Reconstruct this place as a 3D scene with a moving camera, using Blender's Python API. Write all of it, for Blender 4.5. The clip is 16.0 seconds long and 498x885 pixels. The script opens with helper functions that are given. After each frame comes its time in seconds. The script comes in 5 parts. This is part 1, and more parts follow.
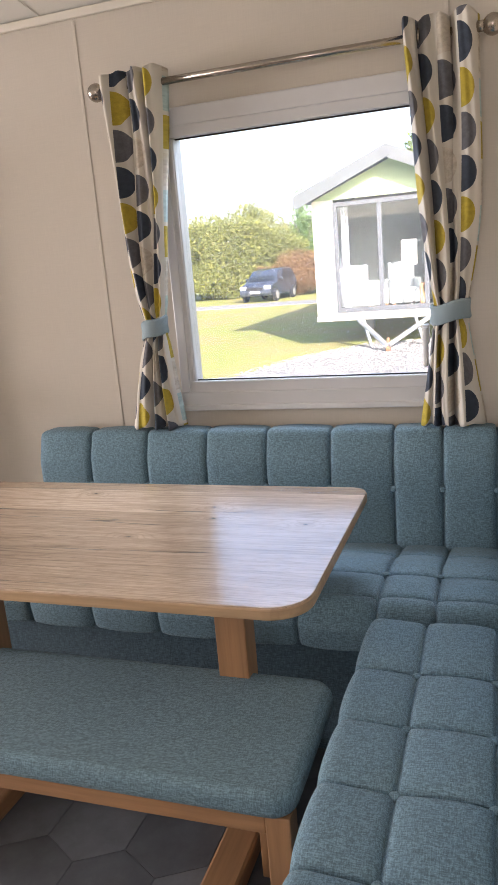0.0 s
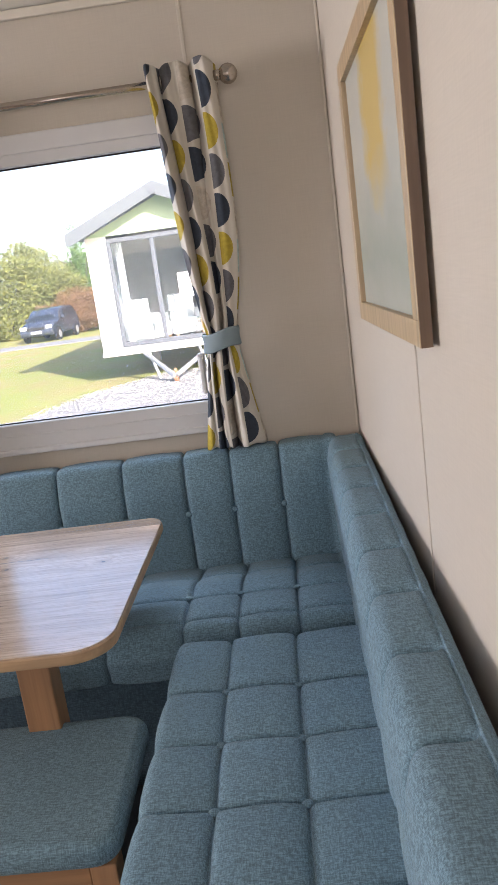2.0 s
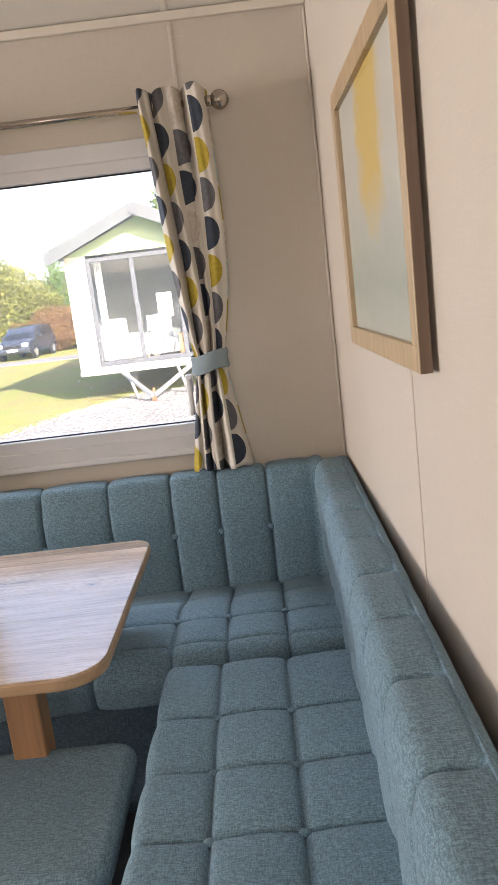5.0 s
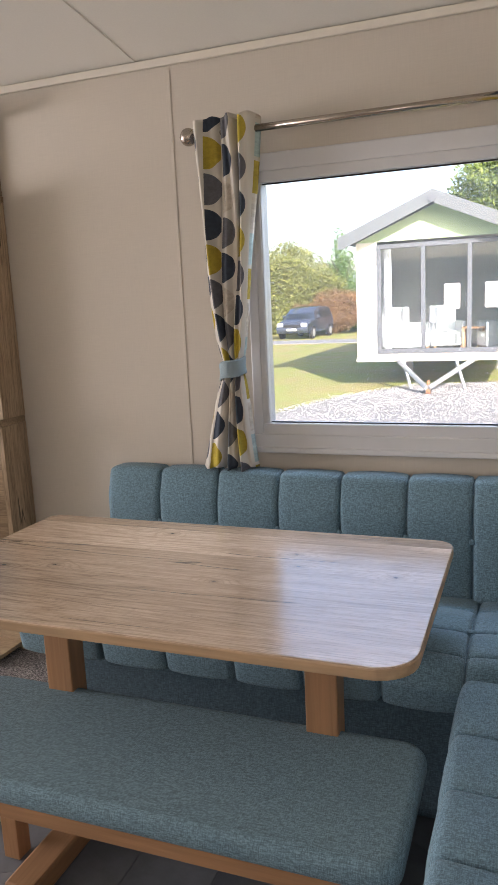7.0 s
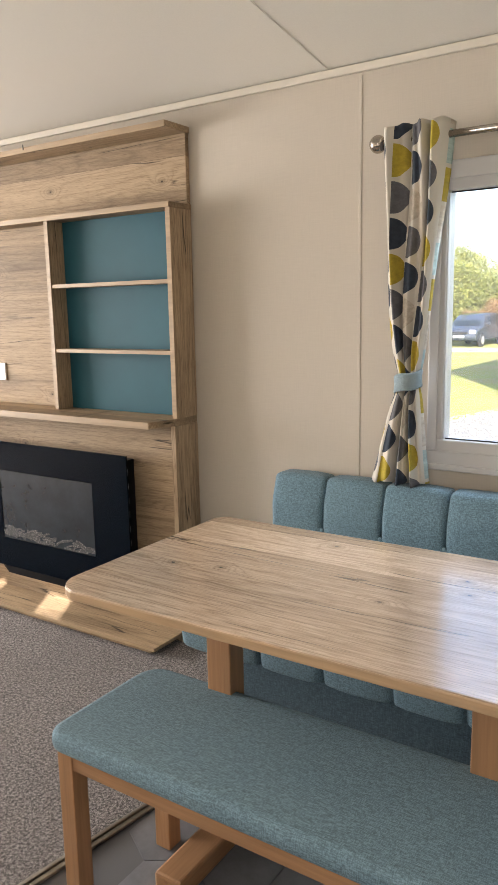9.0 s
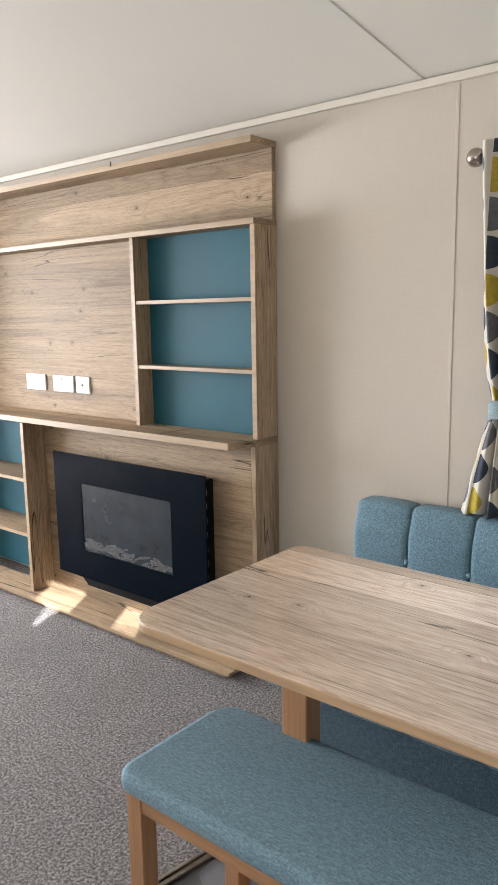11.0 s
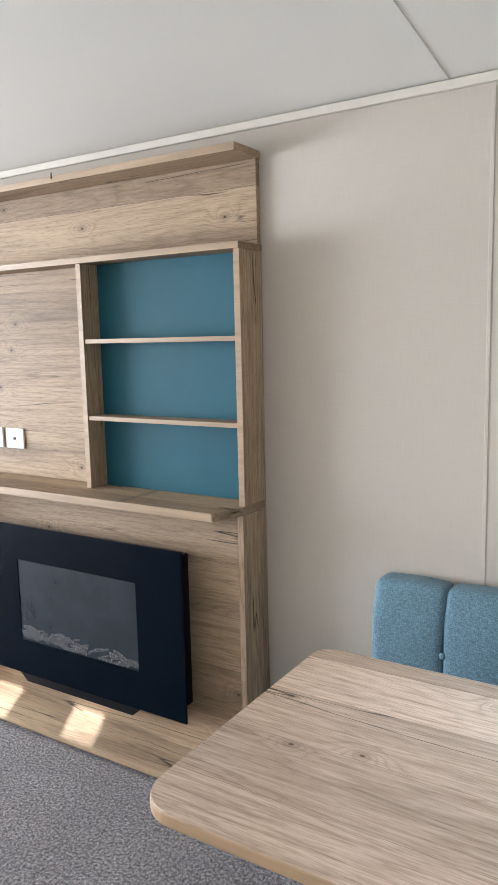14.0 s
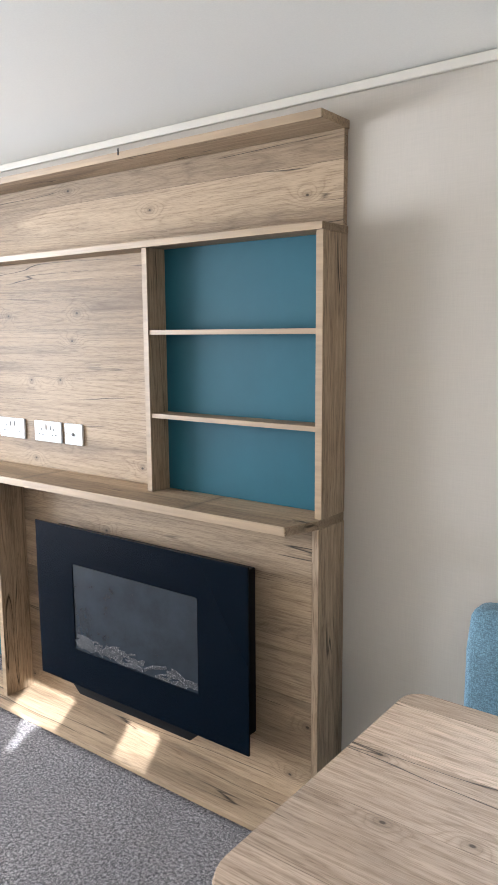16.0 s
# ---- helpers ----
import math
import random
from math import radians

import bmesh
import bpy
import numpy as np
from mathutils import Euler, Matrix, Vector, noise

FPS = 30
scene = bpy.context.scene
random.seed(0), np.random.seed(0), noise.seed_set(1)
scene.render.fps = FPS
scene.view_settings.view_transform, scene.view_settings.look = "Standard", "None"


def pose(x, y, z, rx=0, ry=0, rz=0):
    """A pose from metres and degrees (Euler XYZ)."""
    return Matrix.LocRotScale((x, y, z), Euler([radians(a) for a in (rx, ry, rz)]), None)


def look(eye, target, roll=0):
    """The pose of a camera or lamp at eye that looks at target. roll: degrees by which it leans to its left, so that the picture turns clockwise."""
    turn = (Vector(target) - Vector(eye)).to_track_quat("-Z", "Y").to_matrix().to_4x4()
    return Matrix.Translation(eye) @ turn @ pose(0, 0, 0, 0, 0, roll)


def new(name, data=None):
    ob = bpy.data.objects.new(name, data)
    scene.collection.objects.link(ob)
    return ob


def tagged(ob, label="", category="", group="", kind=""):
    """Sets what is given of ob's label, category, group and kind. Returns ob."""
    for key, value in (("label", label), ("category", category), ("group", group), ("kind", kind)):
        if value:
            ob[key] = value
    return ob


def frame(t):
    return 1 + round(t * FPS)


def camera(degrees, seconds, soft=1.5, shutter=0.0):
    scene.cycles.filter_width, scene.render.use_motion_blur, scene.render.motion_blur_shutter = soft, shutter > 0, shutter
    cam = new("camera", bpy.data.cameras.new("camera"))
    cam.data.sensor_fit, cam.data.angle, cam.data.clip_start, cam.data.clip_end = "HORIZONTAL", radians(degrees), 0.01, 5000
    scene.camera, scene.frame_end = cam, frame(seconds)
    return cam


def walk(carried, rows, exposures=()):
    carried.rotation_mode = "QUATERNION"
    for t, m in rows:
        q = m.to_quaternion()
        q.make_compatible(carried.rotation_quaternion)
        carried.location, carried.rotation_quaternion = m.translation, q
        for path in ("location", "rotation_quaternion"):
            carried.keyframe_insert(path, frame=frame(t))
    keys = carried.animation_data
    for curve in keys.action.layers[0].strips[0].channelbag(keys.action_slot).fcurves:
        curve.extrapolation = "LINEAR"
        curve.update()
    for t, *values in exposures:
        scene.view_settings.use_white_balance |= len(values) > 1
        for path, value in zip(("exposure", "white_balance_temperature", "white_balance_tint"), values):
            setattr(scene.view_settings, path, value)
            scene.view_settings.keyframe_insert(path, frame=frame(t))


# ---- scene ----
cam = camera(37.2, 16.0, 1.15)
PATH = [
    (0, (-0.281, -2.468, 1.351), (-0.92, -0.631, 0.884), -4.8),
    (0.5, (-0.274, -2.475, 1.354), (-0.792, -0.598, 0.894), -5.6),
    (1, (-0.263, -2.484, 1.358), (-0.631, -0.571, 0.907), -6.5),
    (1.5, (-0.253, -2.485, 1.352), (-0.476, -0.547, 0.909), -7.2),
    (2, (-0.243, -2.491, 1.353), (-0.352, -0.543, 0.913), -7.7),
    (2.5, (-0.24, -2.49, 1.351), (-0.255, -0.539, 0.916), -8.0),
    (3, (-0.239, -2.491, 1.35), (-0.186, -0.539, 0.918), -8.2),
    (3.2, (-0.237, -2.494, 1.352), (-0.17, -0.542, 0.921), -8.4),
    (5.3, (-0.302, -2.485, 1.362), (-0.399, -0.526, 0.973), -6.0),
    (5.5, (-0.32, -2.473, 1.361), (-0.483, -0.517, 0.976), -5.8),
    (6, (-0.365, -2.485, 1.371), (-0.696, -0.549, 0.991), -4.2),
    (6.5, (-0.4, -2.485, 1.373), (-0.932, -0.593, 1.0), -3.3),
    (7, (-0.439, -2.494, 1.385), (-1.15, -0.661, 1.014), -2.7),
    (7.5, (-0.462, -2.497, 1.39), (-1.307, -0.722, 1.026), -2.2),
    (8, (-0.464, -2.487, 1.39), (-1.421, -0.767, 1.033), -1.9),
    (8.5, (-0.478, -2.496, 1.403), (-1.508, -0.819, 1.046), -1.5),
    (9, (-0.494, -2.489, 1.41), (-1.575, -0.844, 1.058), -1.1),
    (9.5, (-0.505, -2.487, 1.427), (-1.639, -0.878, 1.075), -0.8),
    (10, (-0.522, -2.48, 1.432), (-1.706, -0.907, 1.081), -0.6),
    (10.2, (-0.52, -2.475, 1.438), (-1.725, -0.918, 1.088), -0.6),
    (12.3, (-0.727, -2.239, 1.507), (-2.01, -0.742, 1.174), -1.3),
    (12.5, (-0.773, -2.218, 1.507), (-2.017, -0.685, 1.185), -1.3),
    (13, (-0.921, -2.193, 1.525), (-2.072, -0.586, 1.221), -1.5),
    (13.5, (-1.021, -2.18, 1.532), (-2.097, -0.519, 1.244), -1.5),
    (14, (-1.091, -2.16, 1.532), (-2.148, -0.486, 1.251), -1.3),
    (14.5, (-1.158, -2.084, 1.53), (-2.233, -0.42, 1.255), -0.9),
    (15, (-1.206, -2.009, 1.533), (-2.327, -0.375, 1.26), -0.6),
    (15.5, (-1.248, -1.982, 1.522), (-2.41, -0.378, 1.241), -0.5),
    (16, (-1.272, -1.974, 1.524), (-2.463, -0.393, 1.233), -0.4),
]
walk(cam, [(t, look(eye, target, roll)) for t, eye, target, roll in PATH],
     [(0, 1.93, 6250, 20), (2.0, 1.81, 6050, 20), (3.2, 1.88, 6100, 19), (5.5, 1.92, 6500, 20), (6.5, 1.7, 6300, 19), (7.5, 1.64, 6050, 18), (8.0, 1.86, 6000, 16), (9.0, 2.1, 6350, 14), (9.5, 2.18, 6250, 14), (10.2, 2.24, 6000, 13), (12.3, 2.25, 5400, 11), (16, 2.31, 5300, 11)])

# ---- world, sun, window light, added fill lamps ----
SUN_H = Vector((-0.6, 1.0, -0.52)).normalized()          # the way the sunlight travels
world = bpy.data.worlds.new("world")
scene.world = world
world.use_nodes = True
wn = world.node_tree
sky = wn.nodes.new("ShaderNodeTexSky")
sky.sky_type = "NISHITA"
sky.sun_disc = False
sky.sun_elevation = math.asin(-SUN_H.z)
sky.sun_rotation = math.atan2(-SUN_H.x, -SUN_H.y)
sky.dust_density = 2.5
wn.nodes["Background"].inputs["Strength"].default_value = 0.14
wn.links.new(sky.outputs[0], wn.nodes["Background"].inputs["Color"])

sun_data = bpy.data.lights.new("sun", "SUN")
sun_data.energy, sun_data.angle, sun_data.color = 5.0, radians(0.4), (1.0, 0.93, 0.82)
sun_ob = new("sun", sun_data)
sun_ob.matrix_world = look((20, -40, 21), Vector((20, -40, 21)) + SUN_H)


def area_lamp(name, eye, target, w, h, power, colour):
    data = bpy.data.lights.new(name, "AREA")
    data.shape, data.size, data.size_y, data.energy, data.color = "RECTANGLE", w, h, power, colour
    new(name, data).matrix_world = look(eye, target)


area_lamp("sky_light_west", (-7.42, -2.0, 1.35), (0, -1.75, 1.25), 2.7, 1.3, 96, (1.0, 0.955, 0.885))
# Added lamp hidden outside above the window head, lifting seats and table.
area_lamp("sky_light_north", (-0.9, 0.62, 2.26), (-0.8, -1.1, 0.55), 1.1, 0.5, 4.6, (0.78, 0.89, 1.0))
# Added fill for the sofa side, in an opening invented behind the viewpoint.
area_lamp("sky_light_south_east", (-0.57, -3.73, 1.45), (-0.4, -1.0, 0.8), 0.52, 0.88, 3, (1.0, 0.95, 0.88))

# ---- materials ----
MATS = {}


def mat(name, colour=(0.5, 0.5, 0.5), rough=0.5, metal=0.0):
    m = bpy.data.materials.new(name)
    m.use_nodes = True
    nt = m.node_tree
    b = nt.nodes["Principled BSDF"]
    b.inputs["Base Color"].default_value = (*colour, 1)
    b.inputs["Roughness"].default_value = rough
    b.inputs["Metallic"].default_value = metal
    MATS[name] = m
    return m, nt, b


def node(nt, kind, **values):
    n = nt.nodes.new(kind)
    for k, v in values.items():
        n.inputs[k.replace("_", " ")].default_value = v
    return n


def coords(nt, scale, shift=True, source="Object"):
    tc = nt.nodes.new("ShaderNodeTexCoord")
    out = tc.outputs[source]
    if shift:
        oi = nt.nodes.new("ShaderNodeObjectInfo")
        mul = node(nt, "ShaderNodeVectorMath")
        mul.operation = "MULTIPLY_ADD"
        mul.inputs[1].default_value = (17.3, 11.9, 23.1)
        nt.links.new(oi.outputs["Random"], mul.inputs[0])
        nt.links.new(out, mul.inputs[2])
        out = mul.outputs[0]
    mp = nt.nodes.new("ShaderNodeMapping")
    mp.inputs["Scale"].default_value = scale
    nt.links.new(out, mp.inputs["Vector"])
    return mp.outputs[0]


def noise_tex(nt, vec, scale, detail=4.0, rough=0.55, distort=0.0):
    n = node(nt, "ShaderNodeTexNoise", Scale=scale, Detail=detail, Roughness=rough, Distortion=distort)
    nt.links.new(vec, n.inputs["Vector"])
    return n.outputs["Fac"]


def ramp(nt, fac, stops, constant=False):
    r = nt.nodes.new("ShaderNodeValToRGB")
    if constant:
        r.color_ramp.interpolation = "CONSTANT"
    els = r.color_ramp.elements
    while len(els) < len(stops):
        els.new(0.5)
    for e, (p, c) in zip(els, stops):
        e.position = p
        e.color = (*c, 1) if len(c) == 3 else c
    nt.links.new(fac, r.inputs["Fac"])
    return r.outputs["Color"]


def mix(nt, fac, a, b, kind="MIX"):
    n = nt.nodes.new("ShaderNodeMix")
    n.data_type, n.blend_type = "RGBA", kind
    for v, s in ((fac, n.inputs["Factor"]), (a, n.inputs["A"]), (b, n.inputs["B"])):
        if isinstance(v, bpy.types.NodeSocket):
            nt.links.new(v, s)
        elif isinstance(v, tuple):
            s.default_value = (*v, 1)
        else:
            s.default_value = v
    return n.outputs["Result"]


def calc(nt, op, a, b=0.0, clamp=False):
    n = nt.nodes.new("ShaderNodeMath")
    n.operation, n.use_clamp = op, clamp
    n.inputs[2].default_value = 0.3 if op == "COMPARE" else n.inputs[2].default_value
    for v, s in ((a, n.inputs[0]), (b, n.inputs[1])):
        if isinstance(v, bpy.types.NodeSocket):
            nt.links.new(v, s)
        else:
            s.default_value = v
    return n.outputs[0]


def bump(nt, b, height, strength, distance=0.002):
    n = node(nt, "ShaderNodeBump", Strength=strength, Distance=distance)
    nt.links.new(height, n.inputs["Height"])
    nt.links.new(n.outputs[0], b.inputs["Normal"])


def oak(name, axis, light, dark, rough=0.6, spec=0.25, across=None, plank=0.14, grain=1.0):
    """Rustic oak laminate, grain along the given axis; across: the axis over which its printed planks lie side by side."""
    m, nt, b = mat(name, rough=rough)
    raw = coords(nt, (1, 1, 1))
    tone = None
    if across is not None:
        sp = nt.nodes.new("ShaderNodeSeparateXYZ")
        nt.links.new(raw, sp.inputs[0])
        place = calc(nt, "DIVIDE", sp.outputs[across], plank)
        slot = calc(nt, "FLOOR", place)
        joint = calc(nt, "LESS_THAN", calc(nt, "FRACT", place), 0.008)
        wh = nt.nodes.new("ShaderNodeTexWhiteNoise")
        wh.noise_dimensions = "1D"
        nt.links.new(slot, wh.inputs["W"])
        tone = wh.outputs["Value"]
        mv = nt.nodes.new("ShaderNodeVectorMath")
        mv.operation = "MULTIPLY_ADD"
        mv.inputs[1].default_value = (7.1, 5.3, 6.7)
        nt.links.new(wh.outputs["Color"], mv.inputs[0])
        nt.links.new(raw, mv.inputs[2])
        raw = mv.outputs[0]
    def stretched(sc):
        mp = nt.nodes.new("ShaderNodeMapping")
        mp.inputs["Scale"].default_value = sc
        nt.links.new(raw, mp.inputs["Vector"])
        return mp.outputs[0]
    def along(a, c):
        return tuple(a if n == axis else c for n in range(3))
    vor = nt.nodes.new("ShaderNodeTexVoronoi")
    vor.inputs["Scale"].default_value = 1.0
    if across is None:
        nt.links.new(stretched(along(4.6, 7.0)), vor.inputs["Vector"])
    else:
        vor.voronoi_dimensions = "2D"
        sp2 = nt.nodes.new("ShaderNodeSeparateXYZ")
        nt.links.new(raw, sp2.inputs[0])
        flat = nt.nodes.new("ShaderNodeCombineXYZ")
        nt.links.new(calc(nt, "MULTIPLY", sp2.outputs[axis], 4.6), flat.inputs[0])
        nt.links.new(calc(nt, "MULTIPLY", sp2.outputs[across], 7.0), flat.inputs[1])
        nt.links.new(flat.outputs[0], vor.inputs["Vector"])
    pick = nt.nodes.new("ShaderNodeSeparateColor")
    nt.links.new(vor.outputs["Color"], pick.inputs[0])
    some = calc(nt, "GREATER_THAN", pick.outputs[0], 0.72)
    around = calc(nt, "MULTIPLY", calc(nt, "SUBTRACT", 1.0, calc(nt, "MULTIPLY", vor.outputs["Distance"], 2.2), True), some)
    rings = noise_tex(nt, stretched(along(0.24, 4.4)), 1.3, 3, 0.5, 0.3)
    swirl = calc(nt, "ADD", rings, calc(nt, "MULTIPLY", calc(nt, "POWER", around, 2.0), 0.16))
    lines = calc(nt, "ABSOLUTE", calc(nt, "SINE", calc(nt, "MULTIPLY", swirl, 84.0)))
    streak = noise_tex(nt, stretched(along(2.2, 70.0)), 1.0, 5, 0.7, 0.4)
    broad = noise_tex(nt, stretched(along(0.4, 3.2)), 1.3, 3, 0.5, 0.5)
    fibre = noise_tex(nt, stretched(along(17.0, 300.0)), 1.0, 3, 0.65)
    pores = noise_tex(nt, stretched(along(26.0, 420.0)), 1.0, 2, 0.5)
    cracks = noise_tex(nt, stretched(along(0.32, 6.0)), 1.5, 3, 0.45, 0.1)
    gate = noise_tex(nt, stretched(along(1.2, 6.0)), 1.4, 2, 0.5)
    mid = tuple((p + q) / 2 for p, q in zip(light, dark))
    col = ramp(nt, broad, [(0.34, mid), (0.44, light), (0.56, light), (0.64, tuple(0.35 * p + 0.65 * q for p, q in zip(light, dark)))])
    col = mix(nt, 0.65 * grain, col, ramp(nt, lines, [(0.0, (0.66, 0.62, 0.58)), (0.4, (0.93, 0.92, 0.91)), (1.0, (1.09, 1.09, 1.09))]), "MULTIPLY")
    col = mix(nt, 0.62 * grain, col, ramp(nt, streak, [(0.32, (0.56, 0.52, 0.48)), (0.48, (1.0, 1.0, 1.0)), (0.64, (1.2, 1.2, 1.2))]), "MULTIPLY")
    col = mix(nt, 0.6 * grain, col, ramp(nt, fibre, [(0.38, (0.62, 0.58, 0.54)), (0.5, (1.0, 1.0, 1.0)), (0.62, (1.16, 1.15, 1.14))]), "MULTIPLY")
    col = mix(nt, 0.42 * grain, col, ramp(nt, pores, [(0.30, (0.35, 0.31, 0.28)), (0.40, (1.0, 1.0, 1.0))]), "MULTIPLY")
    near = calc(nt, "SUBTRACT", 1.0, calc(nt, "MULTIPLY", calc(nt, "ABSOLUTE", calc(nt, "SUBTRACT", cracks, 0.5)), 150.0), True)
    crack = calc(nt, "MULTIPLY", near, calc(nt, "MULTIPLY", calc(nt, "SUBTRACT", gate, 0.525), 26.0, True))
    col = mix(nt, calc(nt, "MULTIPLY", crack, 0.95), col, tuple(c * 0.07 for c in dark))
    halo = calc(nt, "MULTIPLY", ramp(nt, vor.outputs["Distance"], [(0.03, (1, 1, 1)), (0.14, (0, 0, 0))]), some)
    col = mix(nt, calc(nt, "MULTIPLY", halo, 0.45), col, tuple(c * 0.6 for c in dark))
    knot = calc(nt, "MULTIPLY", ramp(nt, vor.outputs["Distance"], [(0.018, (1, 1, 1)), (0.034, (0, 0, 0))]), some)
    col = mix(nt, calc(nt, "MULTIPLY", knot, 0.85), col, tuple(c * 0.2 for c in dark))
    if tone is not None:
        col = mix(nt, calc(nt, "MULTIPLY", joint, 0.45), col, tuple(c * 0.5 for c in dark))
        col = mix(nt, 1.0, col, ramp(nt, tone, [(0.0, (0.76, 0.745, 0.73)), (1.0, (1.15, 1.15, 1.15))]), "MULTIPLY")
    nt.links.new(col, b.inputs["Base Color"])
    rr = calc(nt, "MULTIPLY_ADD", fibre, 0.18)
    nt.nodes[-1].inputs[2].default_value = rough - 0.08
    b.inputs["Specular IOR Level"].default_value = spec
    nt.links.new(rr, b.inputs["Roughness"])
    bump(nt, b, calc(nt, "SUBTRACT", fibre, crack), 0.22, 0.0012)
    return m


OAK_L, OAK_D = (0.345, 0.255, 0.162), (0.165, 0.118, 0.074)
oak("oak_x", 0, OAK_L, OAK_D, across=2, plank=0.19, grain=0.8)
oak("oak_z", 2, OAK_L, OAK_D)
oak("oak_y", 1, OAK_L, OAK_D)
oak("oak_table", 0, (0.64, 0.492, 0.362), (0.31, 0.23, 0.162), 0.22, 0.5, across=1, plank=0.19, grain=0.85)
MATS["oak_table"].node_tree.nodes["Principled BSDF"].inputs["Coat Weight"].default_value = 0.85
MATS["oak_table"].node_tree.nodes["Principled BSDF"].inputs["Coat Roughness"].default_value = 0.15
MATS["oak_table"].node_tree.nodes["Principled BSDF"].inputs["Coat IOR"].default_value = 1.6
oak("oak_side", 2, (0.36, 0.268, 0.175), (0.17, 0.123, 0.078))


def plain_wood(name, colour, axis, rough=0.45):
    m, nt, b = mat(name, colour, rough)
    sc = tuple(3.0 if n == axis else 60.0 for n in range(3))
    f = noise_tex(nt, coords(nt, sc), 1.0, 4, 0.6, 0.4)
    nt.links.new(ramp(nt, f, [(0.25, tuple(c * 0.72 for c in colour)), (0.75, tuple(c * 1.15 for c in colour))]), b.inputs["Base Color"])
    bump(nt, b, f, 0.08, 0.001)


BEECH = (0.36, 0.195, 0.095)
for a, n in enumerate("xyz"):
    plain_wood("beech_" + n, BEECH, a)
plain_wood("edge_band", (0.43, 0.29, 0.165), 0)
plain_wood("unit_edge", (0.36, 0.255, 0.15), 0)
plain_wood("frame_oak", (0.42, 0.31, 0.185), 2)
plain_wood("frame_brown", (0.15, 0.095, 0.06), 2)
plain_wood("post_wood", (0.20, 0.145, 0.10), 2, 0.5)


def linen(name, colour, rough=0.75):
    """Vinyl wall covering with a fine woven print."""
    m, nt, b = mat(name, colour, rough)
    a = noise_tex(nt, coords(nt, (300, 300, 14), False), 1.0, 3, 0.6)
    c = noise_tex(nt, coords(nt, (14, 14, 300), False), 1.0, 3, 0.6)
    w = noise_tex(nt, coords(nt, (1, 1, 1), False), 1.7, 3)
    f = calc(nt, "ADD", calc(nt, "MULTIPLY", a, 0.5), calc(nt, "MULTIPLY", c, 0.5))
    col = ramp(nt, f, [(0.35, tuple(v * 0.945 for v in colour)), (0.65, tuple(min(1, v * 1.03) for v in colour))])
    col = mix(nt, calc(nt, "MULTIPLY", w, 0.18), col, tuple(v * 0.82 for v in colour))
    nt.links.new(col, b.inputs["Base Color"])
    bump(nt, b, f, 0.12, 0.0008)


linen("wall_covering", (0.512, 0.464, 0.395))


def fabric(name, colour, weave=1.0):
    m, nt, b = mat(name, colour, 0.92)
    b.inputs["Sheen Weight"].default_value = 0.06
    b.inputs["Sheen Roughness"].default_value = 0.5
    a = noise_tex(nt, coords(nt, (85 * weave, 450 * weave, 450 * weave), False), 1.0, 4, 0.7)
    c = noise_tex(nt, coords(nt, (480 * weave, 100 * weave, 100 * weave), False), 1.0, 4, 0.7)
    w = noise_tex(nt, coords(nt, (1, 1, 1)), 5.0, 3)
    f = calc(nt, "ADD", calc(nt, "MULTIPLY", a, 0.55), calc(nt, "MULTIPLY", c, 0.45))
    col = ramp(nt, f, [(0.41, tuple(v * 0.55 for v in colour)), (0.5, colour), (0.59, tuple(min(1, v * 1.5 + 0.01) for v in colour))])
    col = mix(nt, calc(nt, "MULTIPLY", w, 0.35), col, tuple(v * 0.72 for v in colour))
    nt.links.new(col, b.inputs["Base Color"])
    bump(nt, b, f, 0.7, 0.002)


fabric("sofa_fabric", (0.126, 0.210, 0.262))
fabric("bench_fabric", (0.132, 0.214, 0.262), 0.9)
# Sofa cloth darkened: the shade beneath seats and table is in its colour.
fabric("shaded_skirt_fabric", (0.062, 0.108, 0.142), 0.7)
fabric("tie_fabric", (0.235, 0.305, 0.335), 2.2)

m, nt, b = mat("carpet", (0.2, 0.18, 0.17), 1.0)
f1 = noise_tex(nt, coords(nt, (1, 1, 1), False), 380.0, 3, 0.7)
f2 = noise_tex(nt, coords(nt, (1, 1, 1), False), 105.0, 3, 0.65)
f3 = noise_tex(nt, coords(nt, (1, 1, 1), False), 3.5, 3, 0.6)
f = calc(nt, "ADD", calc(nt, "MULTIPLY", f1, 0.6), calc(nt, "MULTIPLY", f2, 0.4))
col = ramp(nt, f, [(0.42, (0.033, 0.031, 0.031)), (0.5, (0.21, 0.191, 0.187)), (0.585, (0.58, 0.535, 0.52))])
col = mix(nt, calc(nt, "MULTIPLY", f3, 0.5), col, (0.11, 0.101, 0.10))
nt.links.new(col, b.inputs["Base Color"])
bump(nt, b, f, 0.9, 0.007)

m, nt, b = mat("vinyl_tile", (0.1, 0.1, 0.11), 0.6)
oi = nt.nodes.new("ShaderNodeObjectInfo")
base = ramp(nt, oi.outputs["Random"], [(0.0, (0.11, 0.116, 0.13)), (0.3, (0.15, 0.157, 0.175)), (0.6, (0.185, 0.192, 0.212)), (0.85, (0.08, 0.084, 0.096))], True)
g = noise_tex(nt, coords(nt, (1, 1, 1)), 9.0, 6, 0.7)
col = mix(nt, 0.6, base, ramp(nt, g, [(0.3, (0.6, 0.6, 0.6)), (0.7, (1.3, 1.3, 1.3))]), "MULTIPLY")
nt.links.new(col, b.inputs["Base Color"])
bump(nt, b, g, 0.15, 0.001)
mat("vinyl_joint", (0.12, 0.122, 0.13), 0.6)


